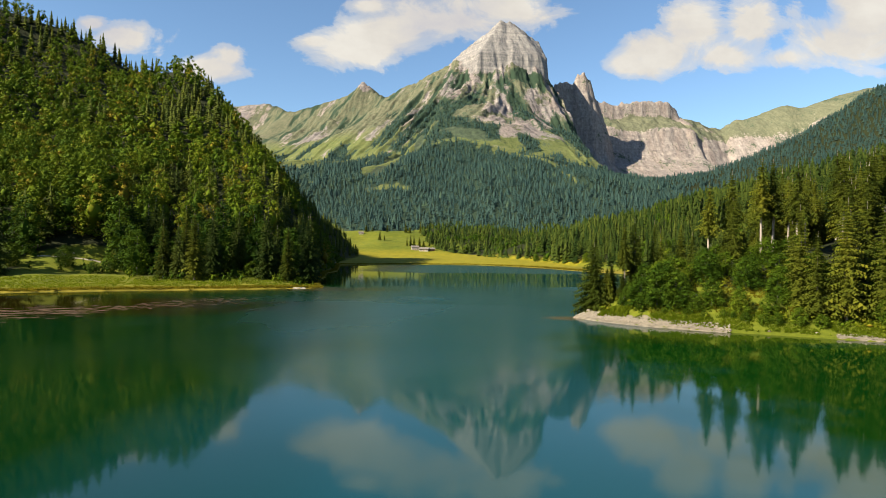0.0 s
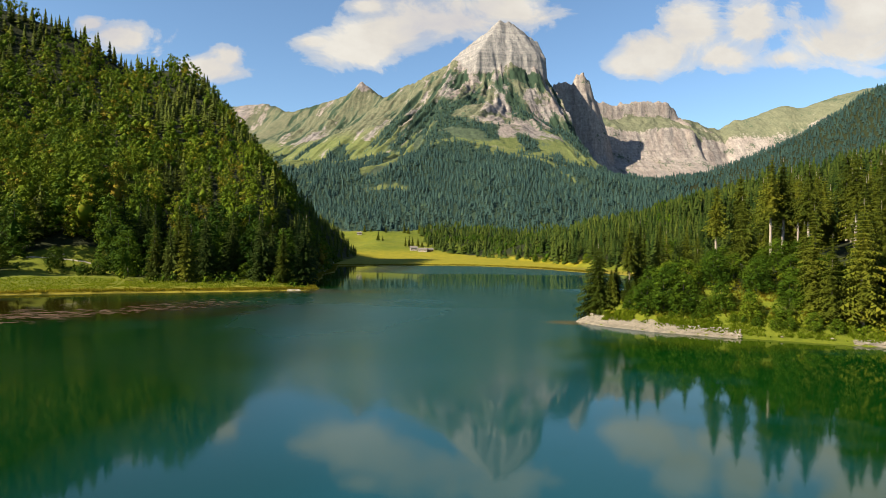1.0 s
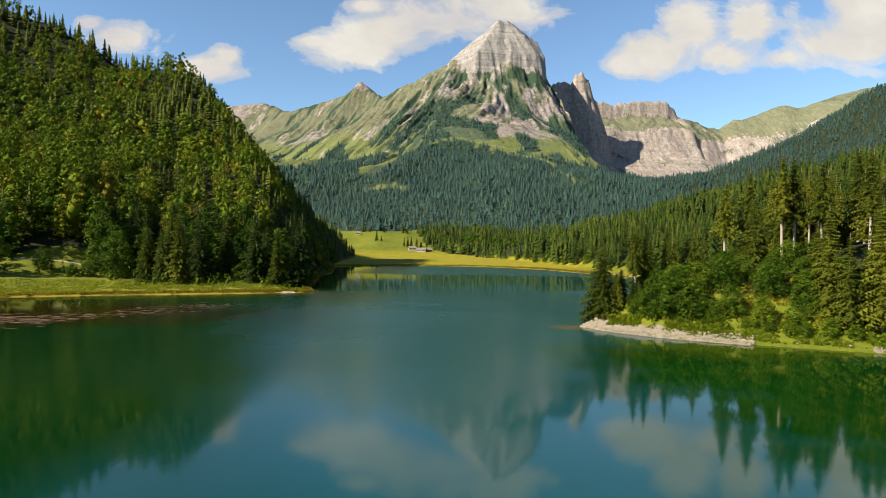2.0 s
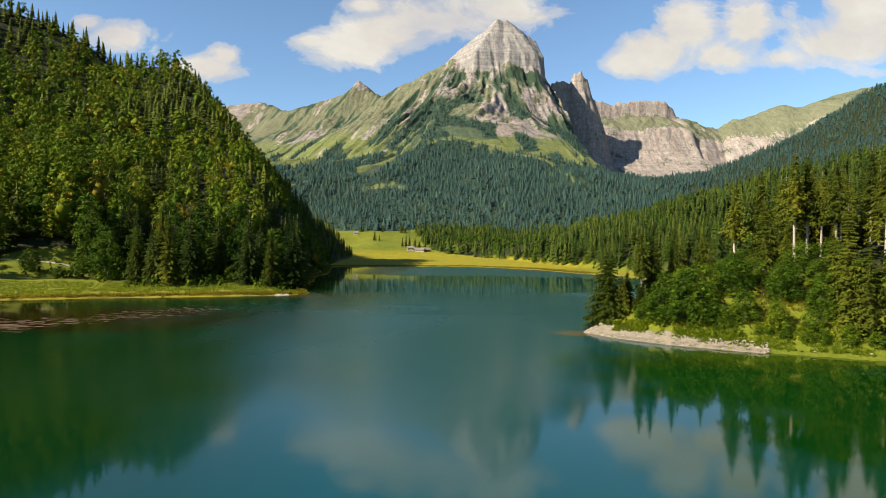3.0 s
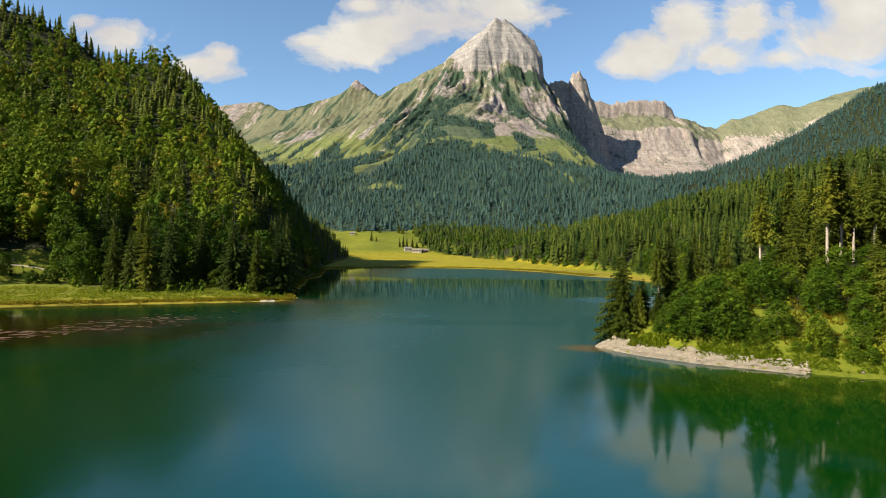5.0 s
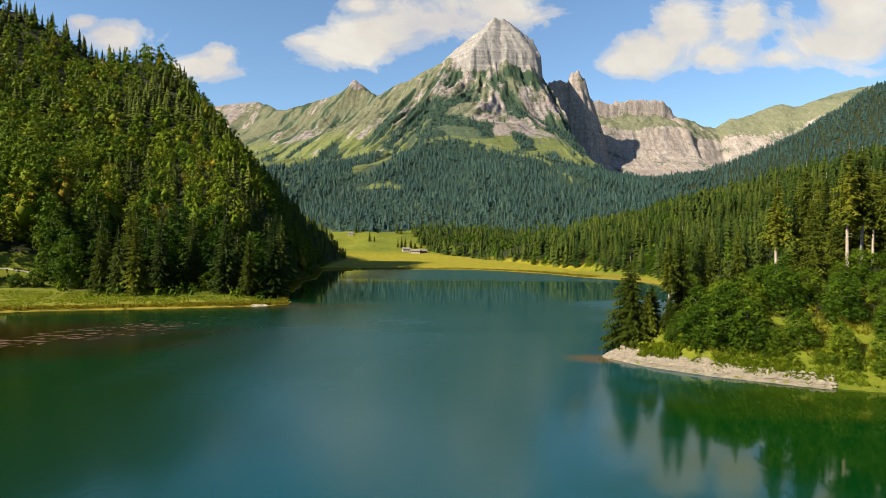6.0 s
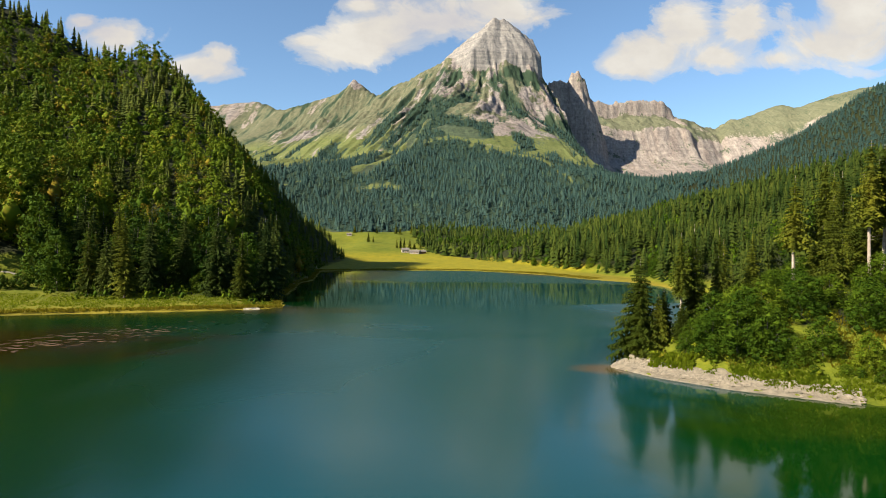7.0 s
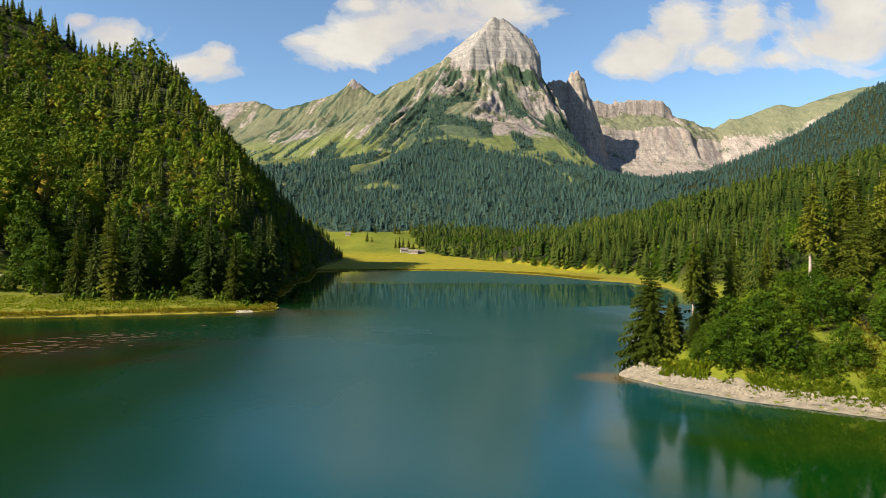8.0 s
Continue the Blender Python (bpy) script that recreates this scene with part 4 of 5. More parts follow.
def bank_growth():
    """Low bushes that cover the steep bank of the wooded point."""
    x, y, rng = plant(46, 130, 108, 178, 2.1, 23)
    d = np.minimum(away(x, y, SHORE_RIGHT)[0], away(x, y, SHORE_BACK)[0])
    ok = inside(x, y, HILL_RIGHT) & (d > 4.4) & (d < 34) & (fbm(x / 7, y / 7, 2, 18) > -0.36) & (away(x, y, [(64, 152), (70, 150), (79, 146)])[0] > 4.5)
    scatter("undergrowth", BUSH, [M_MAPLE], x[ok], y[ok], height(x, y)[ok] - 0.3, rng.uniform(0.25, 0.75, len(x))[ok], rng.integers(0, 3, len(x))[ok], "low leafy bushes on the steep bank", "undergrowth", 10)


bank_growth()
wood_right()
wood_mountain()


# near trees: each a thing with a trunk and a crown
def part(name, me, parent, label=""):
    ob = new(name, me)
    ob.parent = parent
    if label:
        ob["label"] = label
    return ob


def make_spruce(k, tall, wide, whorls, boughs, bare, label, fine=False, mat=None):
    root = tagged(new("spruce_tree"), label, "tree")
    rng = np.random.default_rng(900 + k)
    bend = rng.uniform(-0.25, 0.25, 2)
    pieces = [tube([(0, 0, -1.5), (bend[0], bend[1], tall * 0.4), (0, 0, tall * 0.97)], [0.40, 0.28, 0.03], 7)]
    for j in range(8):                                   # dead stubs below the crown
        w, z = rng.uniform(0, 6.28), tall * rng.uniform(0.1, max(bare, 0.15))
        pieces.append(tube([(0, 0, z), (1.3 * math.cos(w), 1.3 * math.sin(w), z - 0.25)], [0.04, 0.015], 3))
    part("trunk", mesh_of("trunk", *join(pieces), [M_BARK], True), root, "grey-brown bark trunk")
    part("crown", mesh_of("crown", *(spruce_crown(100 + k, tall, wide, whorls, boughs, bare, 5, 0.15, (0.1, 0.34, 0.55, 0.74, 0.9, 1.0)) if fine else spruce_crown(100 + k, tall, wide, whorls, boughs, bare, 4, 0.17, (0.1, 0.4, 0.62, 0.82, 1.0))), [mat or M_SPRUCE_LIT]), root)
    return root


def make_broad(k, tall, wide, lobes, leaves, size, label, name="beech_tree", base=0.12):
    root = tagged(new(name), label, "tree")
    rng = np.random.default_rng(950 + k)
    pieces = [tube([(0, 0, -1.0), (0.1, 0.15, tall * 0.3), (0.2, 0.1, tall * 0.8)], [0.03 * tall ** 0.85, 0.02 * tall ** 0.85, 0.03], 6)]
    for j in range(7):
        w, z = rng.uniform(0, 6.28), tall * rng.uniform(0.18, 0.5)
        r = wide * rng.uniform(0.3, 0.5)
        pieces.append(tube([(0.1, 0.1, z), (r * 0.5 * math.cos(w), r * 0.5 * math.sin(w), z + r * 0.35), (r * math.cos(w), r * math.sin(w), z + r * 0.9)], [0.10, 0.06, 0.02], 4))
    part("trunk", mesh_of("trunk", *join(pieces), [M_BARK_DARK], True), root, "grey bark trunk with rising limbs")
    part("crown", mesh_of("crown", *broad_crown(200 + k, tall, wide, lobes, leaves, size, base), [M_BROAD if k < 3 else M_MAPLE]), root)
    return root


PLACED = set()


def set_out(kinds, spots, group):
    """Puts one tree of the given kinds at each spot: x, y, size, kind. The first of a kind is the original."""
    rng = random.Random(77)
    for x, y, size, k in spots:
        m = pose(x, y, float(height(x, y)) - 0.15, 0, 0, rng.uniform(0, 360))
        first = kinds[k].name not in PLACED
        ob = kinds[k] if first else copy_thing(kinds[k], m)
        PLACED.add(kinds[k].name)
        ob.matrix_basis = m @ Matrix.Diagonal((size * rng.uniform(0.9, 1.1), size * rng.uniform(0.9, 1.1), size, 1))
        ob["group"] = group


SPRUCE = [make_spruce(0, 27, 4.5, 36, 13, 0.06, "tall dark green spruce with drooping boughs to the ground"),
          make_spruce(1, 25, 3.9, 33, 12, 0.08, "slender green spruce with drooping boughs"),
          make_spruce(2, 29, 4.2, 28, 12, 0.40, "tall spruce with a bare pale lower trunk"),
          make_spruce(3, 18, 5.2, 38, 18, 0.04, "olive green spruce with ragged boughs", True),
          make_spruce(4, 27, 5.6, 38, 14, 0.02, "dark dense spruce with boughs to the ground", True, M_SPRUCE_WOOD),
          make_spruce(5, 25, 4.9, 36, 13, 0.03, "dark green spruce at the edge of the wood", True, M_SPRUCE_WOOD)]
BROAD = [make_broad(0, 21, 5.7, 36, 2500, 0.40, "full green beech tree on the slope", base=-0.05),
         make_broad(1, 19, 5.6, 32, 2400, 0.40, "rounded green beech tree on the slope", base=-0.05),
         make_broad(2, 23, 5.6, 38, 2600, 0.40, "tall green beech tree with an uneven crown", base=-0.05),
         make_broad(3, 8.5, 4.3, 40, 4600, 0.19, "low bushy broadleaf tree on the bank", "maple_tree", -0.03),
         make_broad(4, 5.0, 3.3, 26, 2500, 0.17, "dense green leafy shrub on the bank", "shrub", -0.07)]


def near_left():
    x, y, z, size, spruce = NEAR_LEFT
    rng = random.Random(3)
    s = [(a, b, c, rng.choice((4, 5, 5, 0))) for a, b, c, k in zip(x, y, size, spruce) if k]
    b = [(a, b, c, rng.choice((0, 1, 2))) for a, b, c, k in zip(x, y, size, spruce) if not k]
    s += [(-154, 299, 1.42, 4), (-143, 301, 1.3, 4), (-149, 306, 1.25, 5), (-137, 304, 1.15, 5), (-160, 306, 1.2, 5)]
    return s, b


def near_right():
    """The wooded knoll: a few spruces at its tip, tall spruces on top, leafy shrubs on its bank."""
    rng = random.Random(8)
    tall = [(44.5, 165, 1.12, 3), (47.8, 163.8, 0.62, 3), (49.8, 166, 0.66, 3), (51.5, 161.5, 0.42, 3), (53.6, 167, 0.76, 2), (57, 168.5, 0.92, 1), (64, 172, 0.82, 1), (61, 176, 0.7, 0),
            (69, 180, 0.78, 1), (74, 177, 0.74, 1), (80.5, 172.5, 0.92, 2), (88, 174, 1.0, 2), (93.6, 168, 1.02, 2), (98, 170, 1.0, 2), (101, 163, 0.98, 2), (88, 141, 0.95, 0), (94, 133, 1.08, 0), (99, 140, 0.95, 0), (104, 146, 1.0, 0), (101, 131, 1.0, 0), (109, 128, 1.05, 0)]
    low = [(50.5, 157.2, 0.5, 3), (54, 154.2, 0.95, 3), (57.5, 152.0, 1.2, 3), (61.2, 149.6, 1.15, 3), (64.8, 146.6, 0.6, 3), (52.5, 158.5, 0.62, 3), (55.5, 156, 0.82, 3), (58.5, 154, 0.9, 3), (60.5, 154.3, 1.2, 3), (57, 160, 0.95, 3), (61, 158.5, 1.0, 3), (65, 157.5, 1.0, 3), (69.5, 146.8, 0.82, 3),
           (72.5, 157, 1.0, 3), (78, 158, 0.8, 3), (84, 156, 0.75, 3), (90, 153, 0.8, 3), (86, 147, 0.9, 4), (84.5, 144, 0.85, 3), (86, 142, 0.8, 4), (74, 139, 0.45, 4), (77, 137, 0.5, 4), (70, 142, 0.4, 4), (80, 136, 0.55, 4), (84, 134.5, 0.5, 3), (88, 132.5, 0.6, 4), (74, 142, 0.75, 3), (80, 139.5, 0.6, 3), (66, 143.8, 0.35, 4), (72, 141, 0.3, 4), (58, 149.2, 0.3, 4), (63, 146.4, 0.35, 4), (53, 153.5, 0.3, 4)]
    for k in range(4000):
        x, y = rng.uniform(44, 190), rng.uniform(105, 216)
        d = float(np.minimum(away(np.array(x), np.array(y), SHORE_RIGHT)[0], away(np.array(x), np.array(y), SHORE_BACK)[0]))
        if not inside(np.array(x), np.array(y), HILL_RIGHT):
            continue
        clear = min(math.hypot(x - a[0], y - a[1]) for a in tall)
        if d > 31 and clear > 4.3 and not (70 < x < 112 and y < 182 - 0.25 * (x - 80)) and len(tall) < 150:
            tall.append((x, y, rng.uniform(0.82, 1.12), rng.choice((0, 1, 2, 2))))
        elif 6.5 < d < 36 and x > 73 and min(math.hypot(x - a[0], y - a[1]) for a in low) > 2.7 and away(np.array(x), np.array(y), [(64, 152), (70, 150), (79, 146)])[0] > 4.8 and len(low) < 118:
            if rng.random() < 0.22 and x > 84:
                tall.append((x, y, rng.uniform(0.5, 0.85), rng.choice((0, 3))))
            else:
                low.append((x, y, rng.uniform(0.6, 1.1), rng.choice((3, 3, 4))))
    return tall, low


left_s, left_b = near_left()
right_s, right_b = near_right()
set_out(SPRUCE, left_s + right_s, "near spruces")
set_out(BROAD, left_b + right_b, "near broadleaf trees")


# ---- shores, paths and small things ----
M_PATH = plain("pale_gravel_path", (0.20, 0.175, 0.135), (0.32, 0.29, 0.23), 1.2, 0.95, 0.4, 0.05)
M_SEDGE = foliage("dry_sedge", (0.060, 0.060, 0.004), (0.125, 0.105, 0.008), (0.20, 0.155, 0.014), 0.08, 0.45)
M_HERB = foliage("bank_herbs", (0.055, 0.085, 0.004), (0.100, 0.132, 0.006), (0.170, 0.178, 0.008), 0.15, 0.45)
M_WEED = plain("brown_water_weed", (0.018, 0.009, 0.002), (0.085, 0.036, 0.006), 0.35, 0.95, 0.3, 0.02)
M_WALL = plain("whitewashed_wall", (0.24, 0.215, 0.185), (0.33, 0.30, 0.265), 0.8)
M_TIMBER = plain("weathered_timber", (0.12, 0.06, 0.035), (0.24, 0.13, 0.08), 1.1)
M_ROOF = plain("grey_shingle_roof", (0.085, 0.072, 0.065), (0.17, 0.15, 0.135), 0.9)
M_PANE = plain("dark_window_glass", (0.02, 0.025, 0.03), (0.05, 0.055, 0.06), 2.0, 0.1)


def along(line, gap):
    """Points every gap metres along a line, and the way across it to its left."""
    pts = np.array(line, float)[:, :2]
    seg = np.hypot(*np.diff(pts, axis=0).T)
    s = np.concatenate([[0], np.cumsum(seg)])
    q = np.arange(0, s[-1], gap)
    p = np.stack([np.interp(q, s, pts[:, 0]), np.interp(q, s, pts[:, 1])], 1)
    d = unit(np.gradient(p, axis=0))
    return p, np.stack([-d[:, 1], d[:, 0]], 1), q / s[-1]


def ribbon(name, line, inner, outer, lift, mat, label, category, seed=0, gap=1.0, cols=7, shape=None):
    """A strip of ground along a line, from inner to outer metres to its left, with a ragged edge."""
    p, n, q = along(line, gap)
    k = np.linspace(0, 1, cols)[None, :, None]
    rag = 1 + 0.5 * fbm(p[:, 0] / 3, p[:, 1] / 3, 3, seed)
    w = (outer * rag * (shape(q) if shape else 1))[:, None, None]
    xy = p[:, None] + n[:, None] * (inner + (w - inner) * k)
    z = height(xy[..., 0], xy[..., 1])
    edge = np.minimum(np.arange(cols), cols - 1 - np.arange(cols))[None] > 0
    z = np.maximum(z, -0.5) + np.where(edge, lift, -0.15) + 0.10 * fbm(xy[..., 0] / 0.9, xy[..., 1] / 0.9, 2, seed + 3)
    verts = np.concatenate([xy, z[..., None]], -1).reshape(-1, 3)
    i = np.arange(len(p) * cols).reshape(len(p), cols)
    quads = np.stack([i[:-1, :-1].ravel(), i[1:, :-1].ravel(), i[1:, 1:].ravel(), i[:-1, 1:].ravel()], 1)
    return tagged(new(name, mesh_of(name, verts, quads[:, ::-1], [mat], True)), label, category, kind="structure")


BEACH = [(43, 168), (39.4, 162), (44.4, 153.4), (53, 145), (63, 138.9), (68.5, 135.8)]
ribbon("beach", BEACH, -2.2, 4.3, 0.2, M_GRAVEL, "pale gravel beach along the wooded point", "beach", 3, 0.8, 9, lambda q: np.interp(q, [0, 0.15, 0.4, 0.8, 1], [0.35, 0.7, 0.95, 0.85, 0.25]))
ribbon("beach", [(88, 127.4), (96, 123.8), (112, 117)], -0.8, 1.6, 0.12, M_GRAVEL, "narrow strip of pale stones at the water", "beach", 4)
ribbon("beach", [(-57, 257.6), (-63, 255.6)], -0.6, 2.2, 0.16, M_PATH, "small sandy landing on the grassy point", "beach", 5, 0.8)
ribbon("path", [(63.6, 153.3), (66, 151.8), (69, 150.8)], 0, 1.2, 0.3, M_PATH, "pale gravel path on the wooded knoll", "path", 6)
ribbon("path", [(-194, 288), (-186, 291), (-178, 295), (-168, 298)], 0, 0.7, 0.3, M_PATH, "narrow pale footpath across the meadow", "path", 7)
ribbon("path", [(-68, 362), (-74, 392), (-73.5, 432), (-83, 500), (-91, 550), (-97, 590)], 1.0, 3.2, 0.3, M_PATH, "pale gravel path along the lake shore", "path", 8)


def patchy(spots, seed, keep=0.0, size=4.0):
    return spots[fbm(spots[:, 0] / size, spots[:, 1] / size, 3, seed) > keep]


def blades(name, spots, tall, mat, label, category, seed, leaves=4, spread=0.5):
    """Upright tufts of leaves, as one object."""
    rng = np.random.default_rng(seed)
    x, y = np.repeat(spots[:, 0], leaves), np.repeat(spots[:, 1], leaves)
    z = np.repeat(height(spots[:, 0], spots[:, 1]), leaves) - 0.05
    m = len(x)
    w = rng.uniform(0, 2 * math.pi, m)
    h = tall * rng.uniform(0.5, 1.2, m)
    lean = h * rng.uniform(0.1, 0.6, m) * spread * 2
    d = np.stack([np.cos(w), np.sin(w), 0 * w], 1)
    s = np.stack([-d[:, 1], d[:, 0], 0 * w], 1) * (h * rng.uniform(0.15, 0.3, m))[:, None]
    foot = np.stack([x, y, z], 1) + d * rng.uniform(0, spread, m)[:, None]
    mid = foot + d * (lean * 0.4)[:, None] + np.stack([0 * h, 0 * h, h * 0.6], 1)
    tip = foot + d * lean[:, None] + np.stack([0 * h, 0 * h, h], 1)
    verts = np.stack([foot, mid + s, tip, mid - s], 1).reshape(-1, 3)
    i = 4 * np.arange(m)[:, None]
    tris = np.concatenate([i + [0, 1, 2], i + [0, 2, 3]], 1).reshape(-1, 3)
    return tagged(new(name, mesh_of(name, verts, tris, [mat])), label, category, kind="stuff")


def band(line, near, far, gap, seed, count=3):
    """Spots scattered beside a line, from near to far metres to its left."""
    rng = np.random.default_rng(seed)
    p, n, q = along(line, gap)
    return np.concatenate([p + n * rng.uniform(near, far, (len(p), 1)) + rng.normal(0, gap * 0.4, p.shape) for _ in range(count)])


blades("sedge", band(SHORE_LEFT[2:], 0.2, 4.5, 0.5, 31, 5), 0.9, M_SEDGE, "yellow-green sedge along the lake shore", "sedge", 41)
blades("sedge", band(SHORE_EAST[1:], 0.2, 4.0, 0.7, 32, 3), 0.9, M_SEDGE, "dry yellow sedge on the lake bank", "sedge", 42)
blades("sedge", band(SHORE_FAR[:8], 0.3, 14.0, 1.0, 33, 6), 1.1, M_SEDGE, "golden reed belt at the head of the lake", "sedge", 43, 3, 0.8)
blades("grass", patchy(band(SHORE_LEFT[2:], 3.0, 44.0, 0.6, 34, 42), 93, -0.3, 7.0), 0.5, M_HERB, "tall green meadow grass and herbs", "grass", 44)
blades("grass", patchy(band([(53, 145), (67, 136.5), (82, 130), (96, 123.5), (150, 102)], 0.8, 9.5, 0.3, 35, 16), 91, -0.22), 0.5, M_HERB, "bright green herbs on the bank above the beach", "grass", 45, 5)
blades("grass", band([(44, 158), (50, 153)], -1, 3, 0.2, 36, 5), 0.8, M_HERB, "bright green herbs on the wooded point", "grass", 46, 5)
blades("grass", patchy(band(BEACH[1:], 2.6, 5.5, 0.35, 37, 6), 94, 0.0, 3.0), 0.55, M_HERB, "sparse herbs between the beach stones", "grass", 47, 5)
blades("grass", patchy(band([(56, 152), (66, 147), (80, 141), (110, 128)], -2, 18.0, 0.35, 38, 18), 92, -0.15), 0.6, M_SEDGE, "yellowing tall grass on the steep bank", "grass", 48, 4)


def stone_mesh(seed, flat=0.6):
    bm = bmesh.new()
    bmesh.ops.create_icosphere(bm, subdivisions=2, radius=1.0)
    rng = random.Random(seed)
    cuts = [(Vector((rng.gauss(0, 1), rng.gauss(0, 1), rng.gauss(0, 1))).normalized(), rng.uniform(0.55, 0.85)) for _ in range(9)]
    for v in bm.verts:
        for n, r in cuts:
            over = v.co.dot(n) - r
            if over > 0:
                v.co -= n * over
        v.co.z *= flat
    me = bpy.data.meshes.new("boulder")
    bm.to_mesh(me)
    bm.free()
    me.materials.append(M_STONE)
    return me


STONES = [stone_mesh(k) for k in range(5)]


def boulder(x, y, r, k, label="pale limestone boulder at the water's edge"):
    ob = tagged(new("boulder", STONES[k % 5]), label, "boulder", "shore boulders")
    rng = random.Random(int(x * 100) + k)
    ob.matrix_basis = pose(x, y, float(height(x, y)) + 0.12 * r, rng.uniform(-12, 12), rng.uniform(-12, 12), rng.uniform(0, 360)) @ Matrix.Diagonal((r * rng.uniform(0.9, 1.4), r, r * rng.uniform(0.7, 1.1), 1))
    return ob


for x, y, r in ((67.4, 137.2, 0.8), (66.2, 137.7, 0.6), (68.6, 136.4, 0.55), (76.5, 133.6, 0.5), (43.0, 163.2, 1.4), (41.6, 163.6, 0.9), (40.2, 162.8, 0.6), (39.4, 161.5, 0.5), (39.2, 162.9, 0.45), (40.8, 160.4, 0.4),
                (41.6, 158.6, 0.35), (42.8, 156.7, 0.45), (45.3, 153.6, 0.5), (44.6, 155.0, 0.3), (47.6, 151.3, 0.5), (49.8, 149.6, 0.35), (85.5, 130.2, 0.6), (89.0, 128.2, 0.4), (93.5, 126.2, 0.5), (98.0, 124.6, 0.7), (103, 122.5, 0.5),
                (60.5, 141.9, 0.3), (64.5, 139.5, 0.35), (68.0, 138.0, 0.3), (56.0, 146.0, 0.4), (62.5, 143.4, 0.45)):
    boulder(x, y, r, int(x + y))
boulder(70.5, 150.0, 0.8, 3, "large pale rock beside the path")
boulder(-182.0, 297.0, 0.9, 2, "pale boulder in the meadow")
boulder(-120.0, 287.0, 0.9, 1, "pale boulder at the foot of the wood")


def pebbles():
    """Loose stones on the beach: small blocks with chipped corners."""
    rng = np.random.default_rng(51)
    p = np.concatenate([band(BEACH, -0.4, 3.3, 0.12, 52, 8), band([(88, 127.4), (96, 123.8), (112, 117)], -0.3, 1.8, 0.12, 53, 2)])
    m = len(p)
    base = np.array([(1, 0, 0.1), (0.3, 0.9, 0), (-0.8, 0.5, 0.05), (-0.7, -0.6, 0), (0.4, -0.9, 0.08), (0.15, 0.1, 0.75)])
    faces = np.array([(0, 1, 5), (1, 2, 5), (2, 3, 5), (3, 4, 5), (4, 0, 5)])
    r = 0.10 + 0.30 * rng.random(m) ** 4
    w = rng.uniform(0, 2 * math.pi, m)
    c, s = np.cos(w)[:, None], np.sin(w)[:, None]
    v = base[None] * rng.uniform(0.7, 1.3, (m, 6, 1))
    x, y = v[..., 0] * c - v[..., 1] * s, v[..., 0] * s + v[..., 1] * c
    z = np.maximum(height(p[:, 0], p[:, 1]), -0.1) + 0.14
    verts = np.stack([x * r[:, None] + p[:, :1], y * r[:, None] + p[:, 1:], v[..., 2] * r[:, None] + z[:, None]], -1).reshape(-1, 3)
    tris = (faces[None] + (6 * np.arange(m))[:, None, None]).reshape(-1, 3)
    tagged(new("pebbles", mesh_of("pebbles", verts, tris, [M_STONE])), "loose pale pebbles on the gravel beach", "pebbles", kind="stuff")


def water_weeds():
    """Mats of brown weed that float off the left shore."""
    rng = np.random.default_rng(61)
    verts, tris, n = [], [], 0
    for k in range(560):
        q = rng.beta(1.7, 1.9)
        x = -152 + 96 * q + rng.normal(0, 3)
        y = 134 + 74 * q ** 1.1 + rng.normal(0, 8) + 7 * math.sin(q * 9)
        a, b = rng.uniform(0.3, 2.6) * (1.4 - q), rng.uniform(0.15, 0.7)
        m = 9
        w = np.linspace(0, 2 * math.pi, m, endpoint=False)
        r = rng.uniform(0.5, 1.15, m)
        top = np.stack([x + a * r * np.cos(w), y + b * r * np.sin(w) + 0.25 * a * np.cos(w), np.full(m, 0.012)], 1)
        verts += [np.array([[x, y, 0.03]]), top]
        tris += [(n, n + 1 + j, n + 1 + (j + 1) % m) for j in range(m)]
        n += m + 1
    tagged(new("water_weeds", mesh_of("water_weeds", np.concatenate(verts), np.array(tris), [M_WEED])), "brown floating mats of water weed", "water weeds", kind="stuff")


pebbles()
water_weeds()


def box(x0, x1, y0, y1, z0, z1):
    bm = bmesh.new()
    bmesh.ops.create_cube(bm, size=1.0, matrix=Matrix.Translation(((x0 + x1) / 2, (y0 + y1) / 2, (z0 + z1) / 2)) @ Matrix.Diagonal((x1 - x0, y1 - y0, z1 - z0, 1)))
    return bm


def finish(name, bm, mat, parent, label=""):
    me = bpy.data.meshes.new(name)
    bm.to_mesh(me)
    bm.free()
    me.materials.append(mat)
    return part(name, me, parent, label)


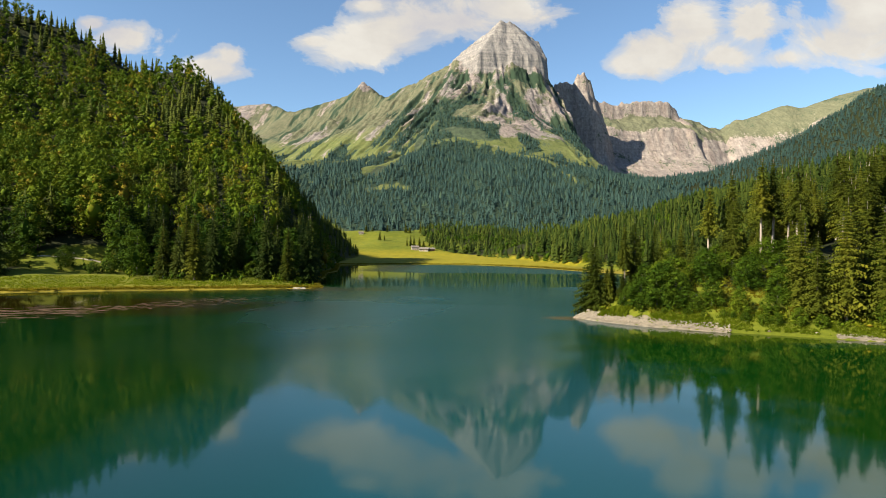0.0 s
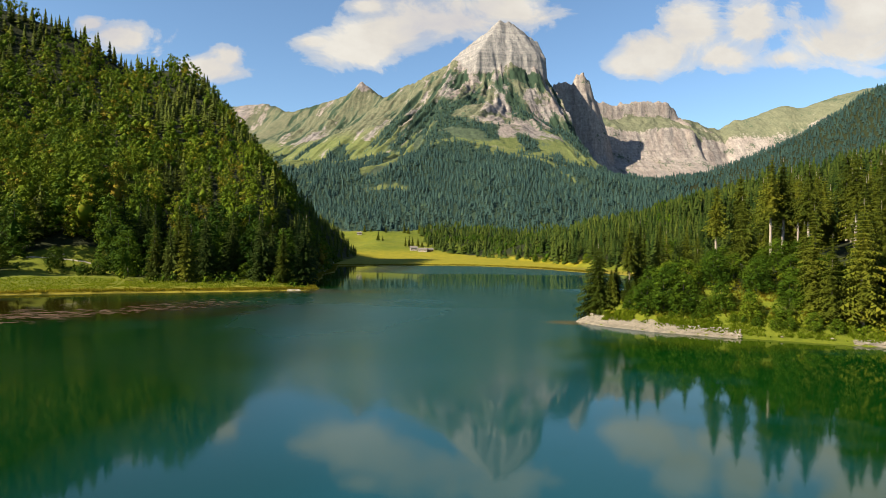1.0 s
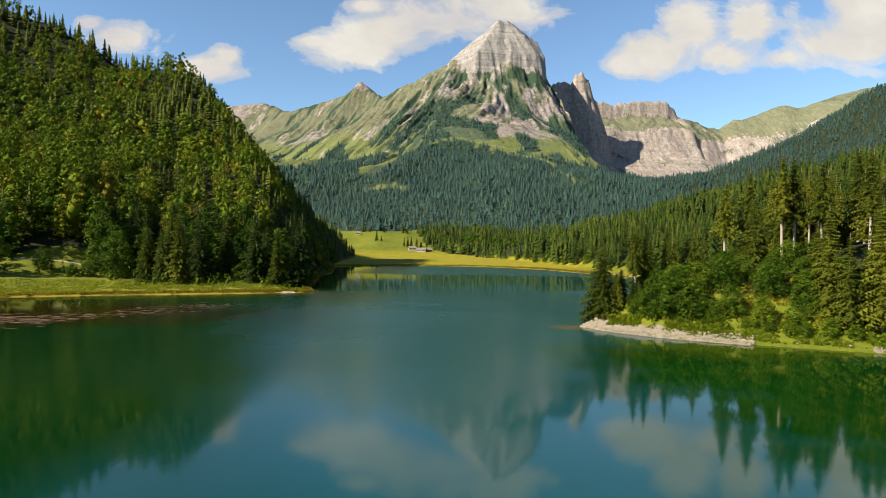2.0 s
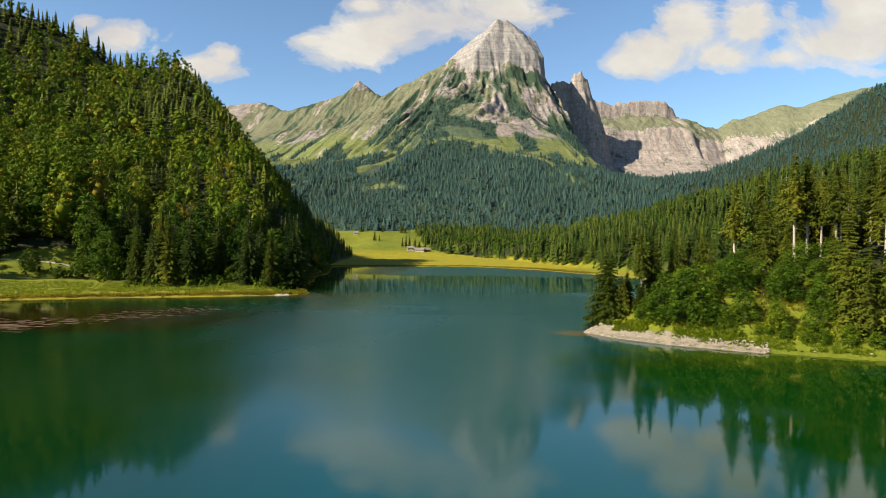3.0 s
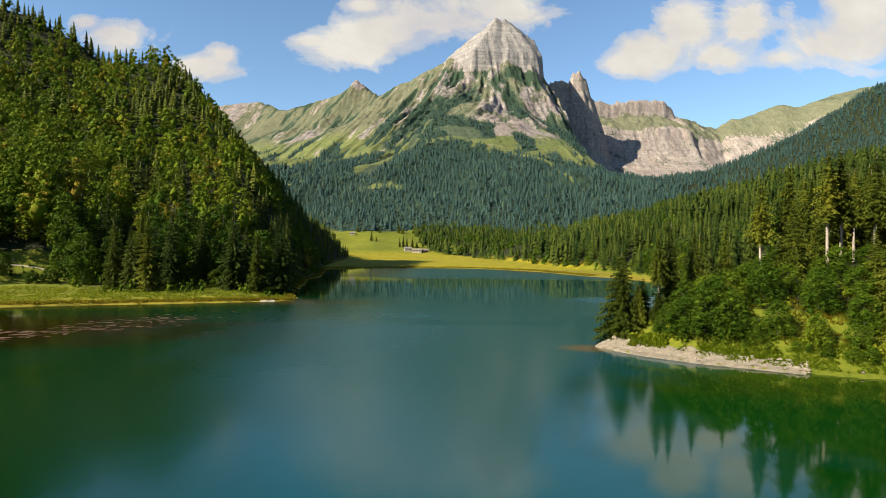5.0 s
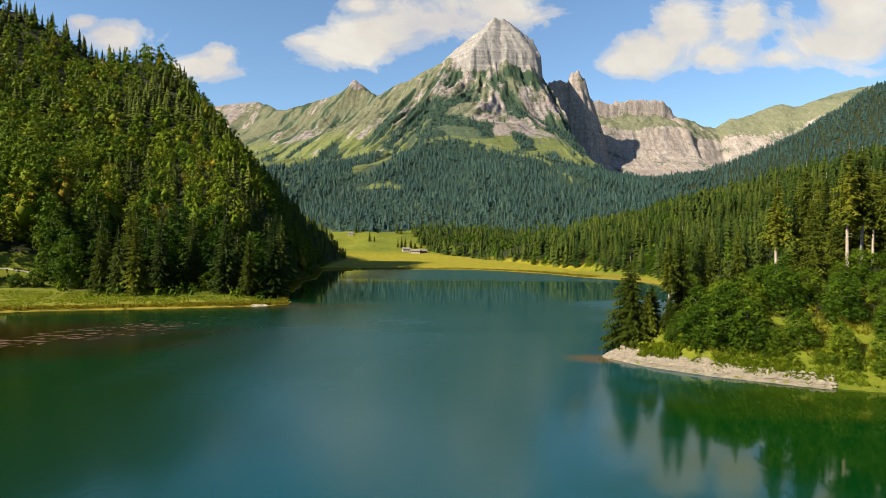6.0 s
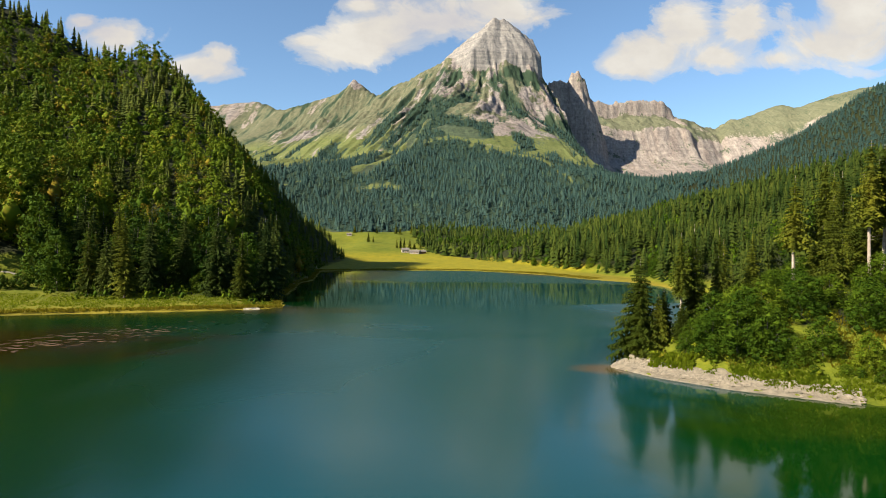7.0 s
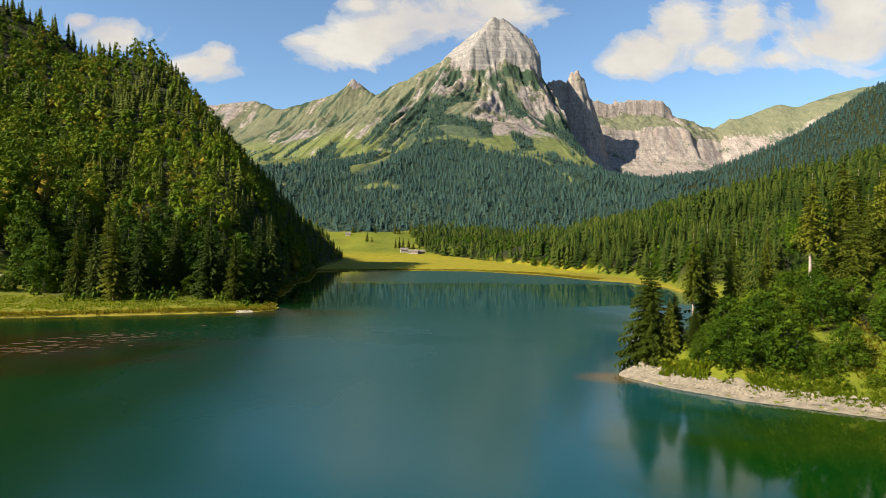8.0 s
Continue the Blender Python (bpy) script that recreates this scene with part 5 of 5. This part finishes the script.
def chalet(x, y, turn, length, wide, tall, wall_mat, label):
    """A farmhouse with a stone base, gabled walls, an overhanging roof, windows, a door and a chimney."""
    root = tagged(new("chalet"), label, "house", "farm buildings")
    l, w = length / 2, wide / 2
    ridge = tall + w * 0.55
    bm = bmesh.new()
    pts = [(-w, 0), (w, 0), (w, tall), (0, ridge), (-w, tall)]
    ends = [[bm.verts.new((e * l, a, b - (1.0 if b == 0 else 0))) for a, b in pts] for e in (-1, 1)]
    bm.faces.new(ends[0][::-1])
    bm.faces.new(ends[1])
    for k in range(5):
        bm.faces.new((ends[0][k], ends[0][(k + 1) % 5], ends[1][(k + 1) % 5], ends[1][k]))
    finish("wall", bm, wall_mat, root)
    bm = bmesh.new()
    o, th = 0.9, 0.28
    for side in (-1, 1):
        a, b = (0.0, ridge + 0.12), (side * (w + o), tall - o * 0.55 + 0.12)
        v = [bm.verts.new((e * (l + o), p[0], p[1] + h)) for h in (0, th) for e in (-1, 1) for p in (a, b)]
        for f in ((0, 1, 3, 2), (4, 6, 7, 5), (0, 2, 6, 4), (1, 5, 7, 3), (0, 4, 5, 1), (2, 3, 7, 6)):
            bm.faces.new([v[i] for i in f])
    finish("roof", bm, M_ROOF, root, "grey shingle roof")
    finish("chimney", box(l * 0.3, l * 0.3 + 0.9, -0.4, 0.5, ridge - 0.4, ridge + 1.3), M_WALL, root)
    finish("door", box(-0.6, 0.6, -w - 0.06, -w + 0.05, 0.0, 2.1), M_TIMBER, root, "dark wooden door")
    for cx in (-l * 0.62, l * 0.62):
        pane = finish("window", box(cx - 0.6, cx + 0.6, -w - 0.05, -w + 0.05, 1.0, 2.3), M_PANE, root)
        for a, b in ((-0.95, -0.62), (0.62, 0.95)):
            finish("shutter", box(cx + a, cx + b, -w - 0.09, -w - 0.01, 0.95, 2.35), M_TIMBER, pane)
    root.matrix_basis = pose(x, y, float(height(x, y)), 0, 0, turn)
    return root


chalet(-33, 962, 8, 11, 8, 4.6, M_WALL, "whitewashed farmhouse with a grey roof in the meadow")
chalet(-18, 946, -6, 14, 8, 3.4, M_WALL, "long pale farm building with a grey roof")
chalet(-6, 950, 20, 9, 7, 3.2, M_TIMBER, "weathered timber barn with a grey roof")
chalet(-146, 1160, 5, 9, 6, 3.0, M_WALL, "small pale hut on the alpine meadow")
set_out(SPRUCE, [(-139, 1186, 0.85, 3), (-128, 1200, 0.5, 3), (-102, 1081, 0.85, 1), (-93, 1075, 0.45, 0), (-96, 1181, 0.6, 0), (-60, 1196, 0.9, 0), (-52, 1192, 0.8, 3), (-48, 1000, 0.7, 1), (-42, 1004, 0.75, 0), (-36, 996, 0.8, 1), (-27, 1000, 0.7, 0),
                 (-20, 998, 0.6, 3), (-10, 1003, 0.5, 0), (-30, 1198, 0.95, 0), (-22, 1190, 0.8, 1), (-12, 1196, 0.9, 0)], "meadow spruces")
set_out(BROAD, [(-178, 284, 1.25, 3), (-199, 276, 1.35, 3), (-208, 282, 1.2, 3), (-160, 276, 1.1, 4), (-155, 279, 1.2, 4), (-142, 284, 0.6, 4), (-128, 290, 0.7, 4), (-112, 288, 0.7, 4), (-98, 286, 0.7, 4), (-84, 284, 0.6, 4), (-90, 288, 0.9, 3), (-72, 282, 0.7, 4),
                (160, 454, 1.3, 3), (168, 461, 1.5, 3), (177, 457, 1.4, 3), (165, 471, 1.4, 3), (173, 476, 1.5, 3), (157, 443, 1.2, 3), (181, 469, 1.5, 3), (160, 482, 1.3, 3), (139, 346, 1.2, 3), (143, 357, 1.3, 3), (146, 370, 1.2, 3), (149, 384, 1.3, 3), (133, 332, 1.2, 3), (151, 398, 1.1, 3), (118, 690, 1.0, 3), (126, 672, 0.9, 3), (135, 610, 1.0, 3), (146, 566, 1.1, 3), (90, 900, 0.8, 4), (104, 860, 0.8, 4), (112, 790, 0.7, 4)], "shrubs and small trees")
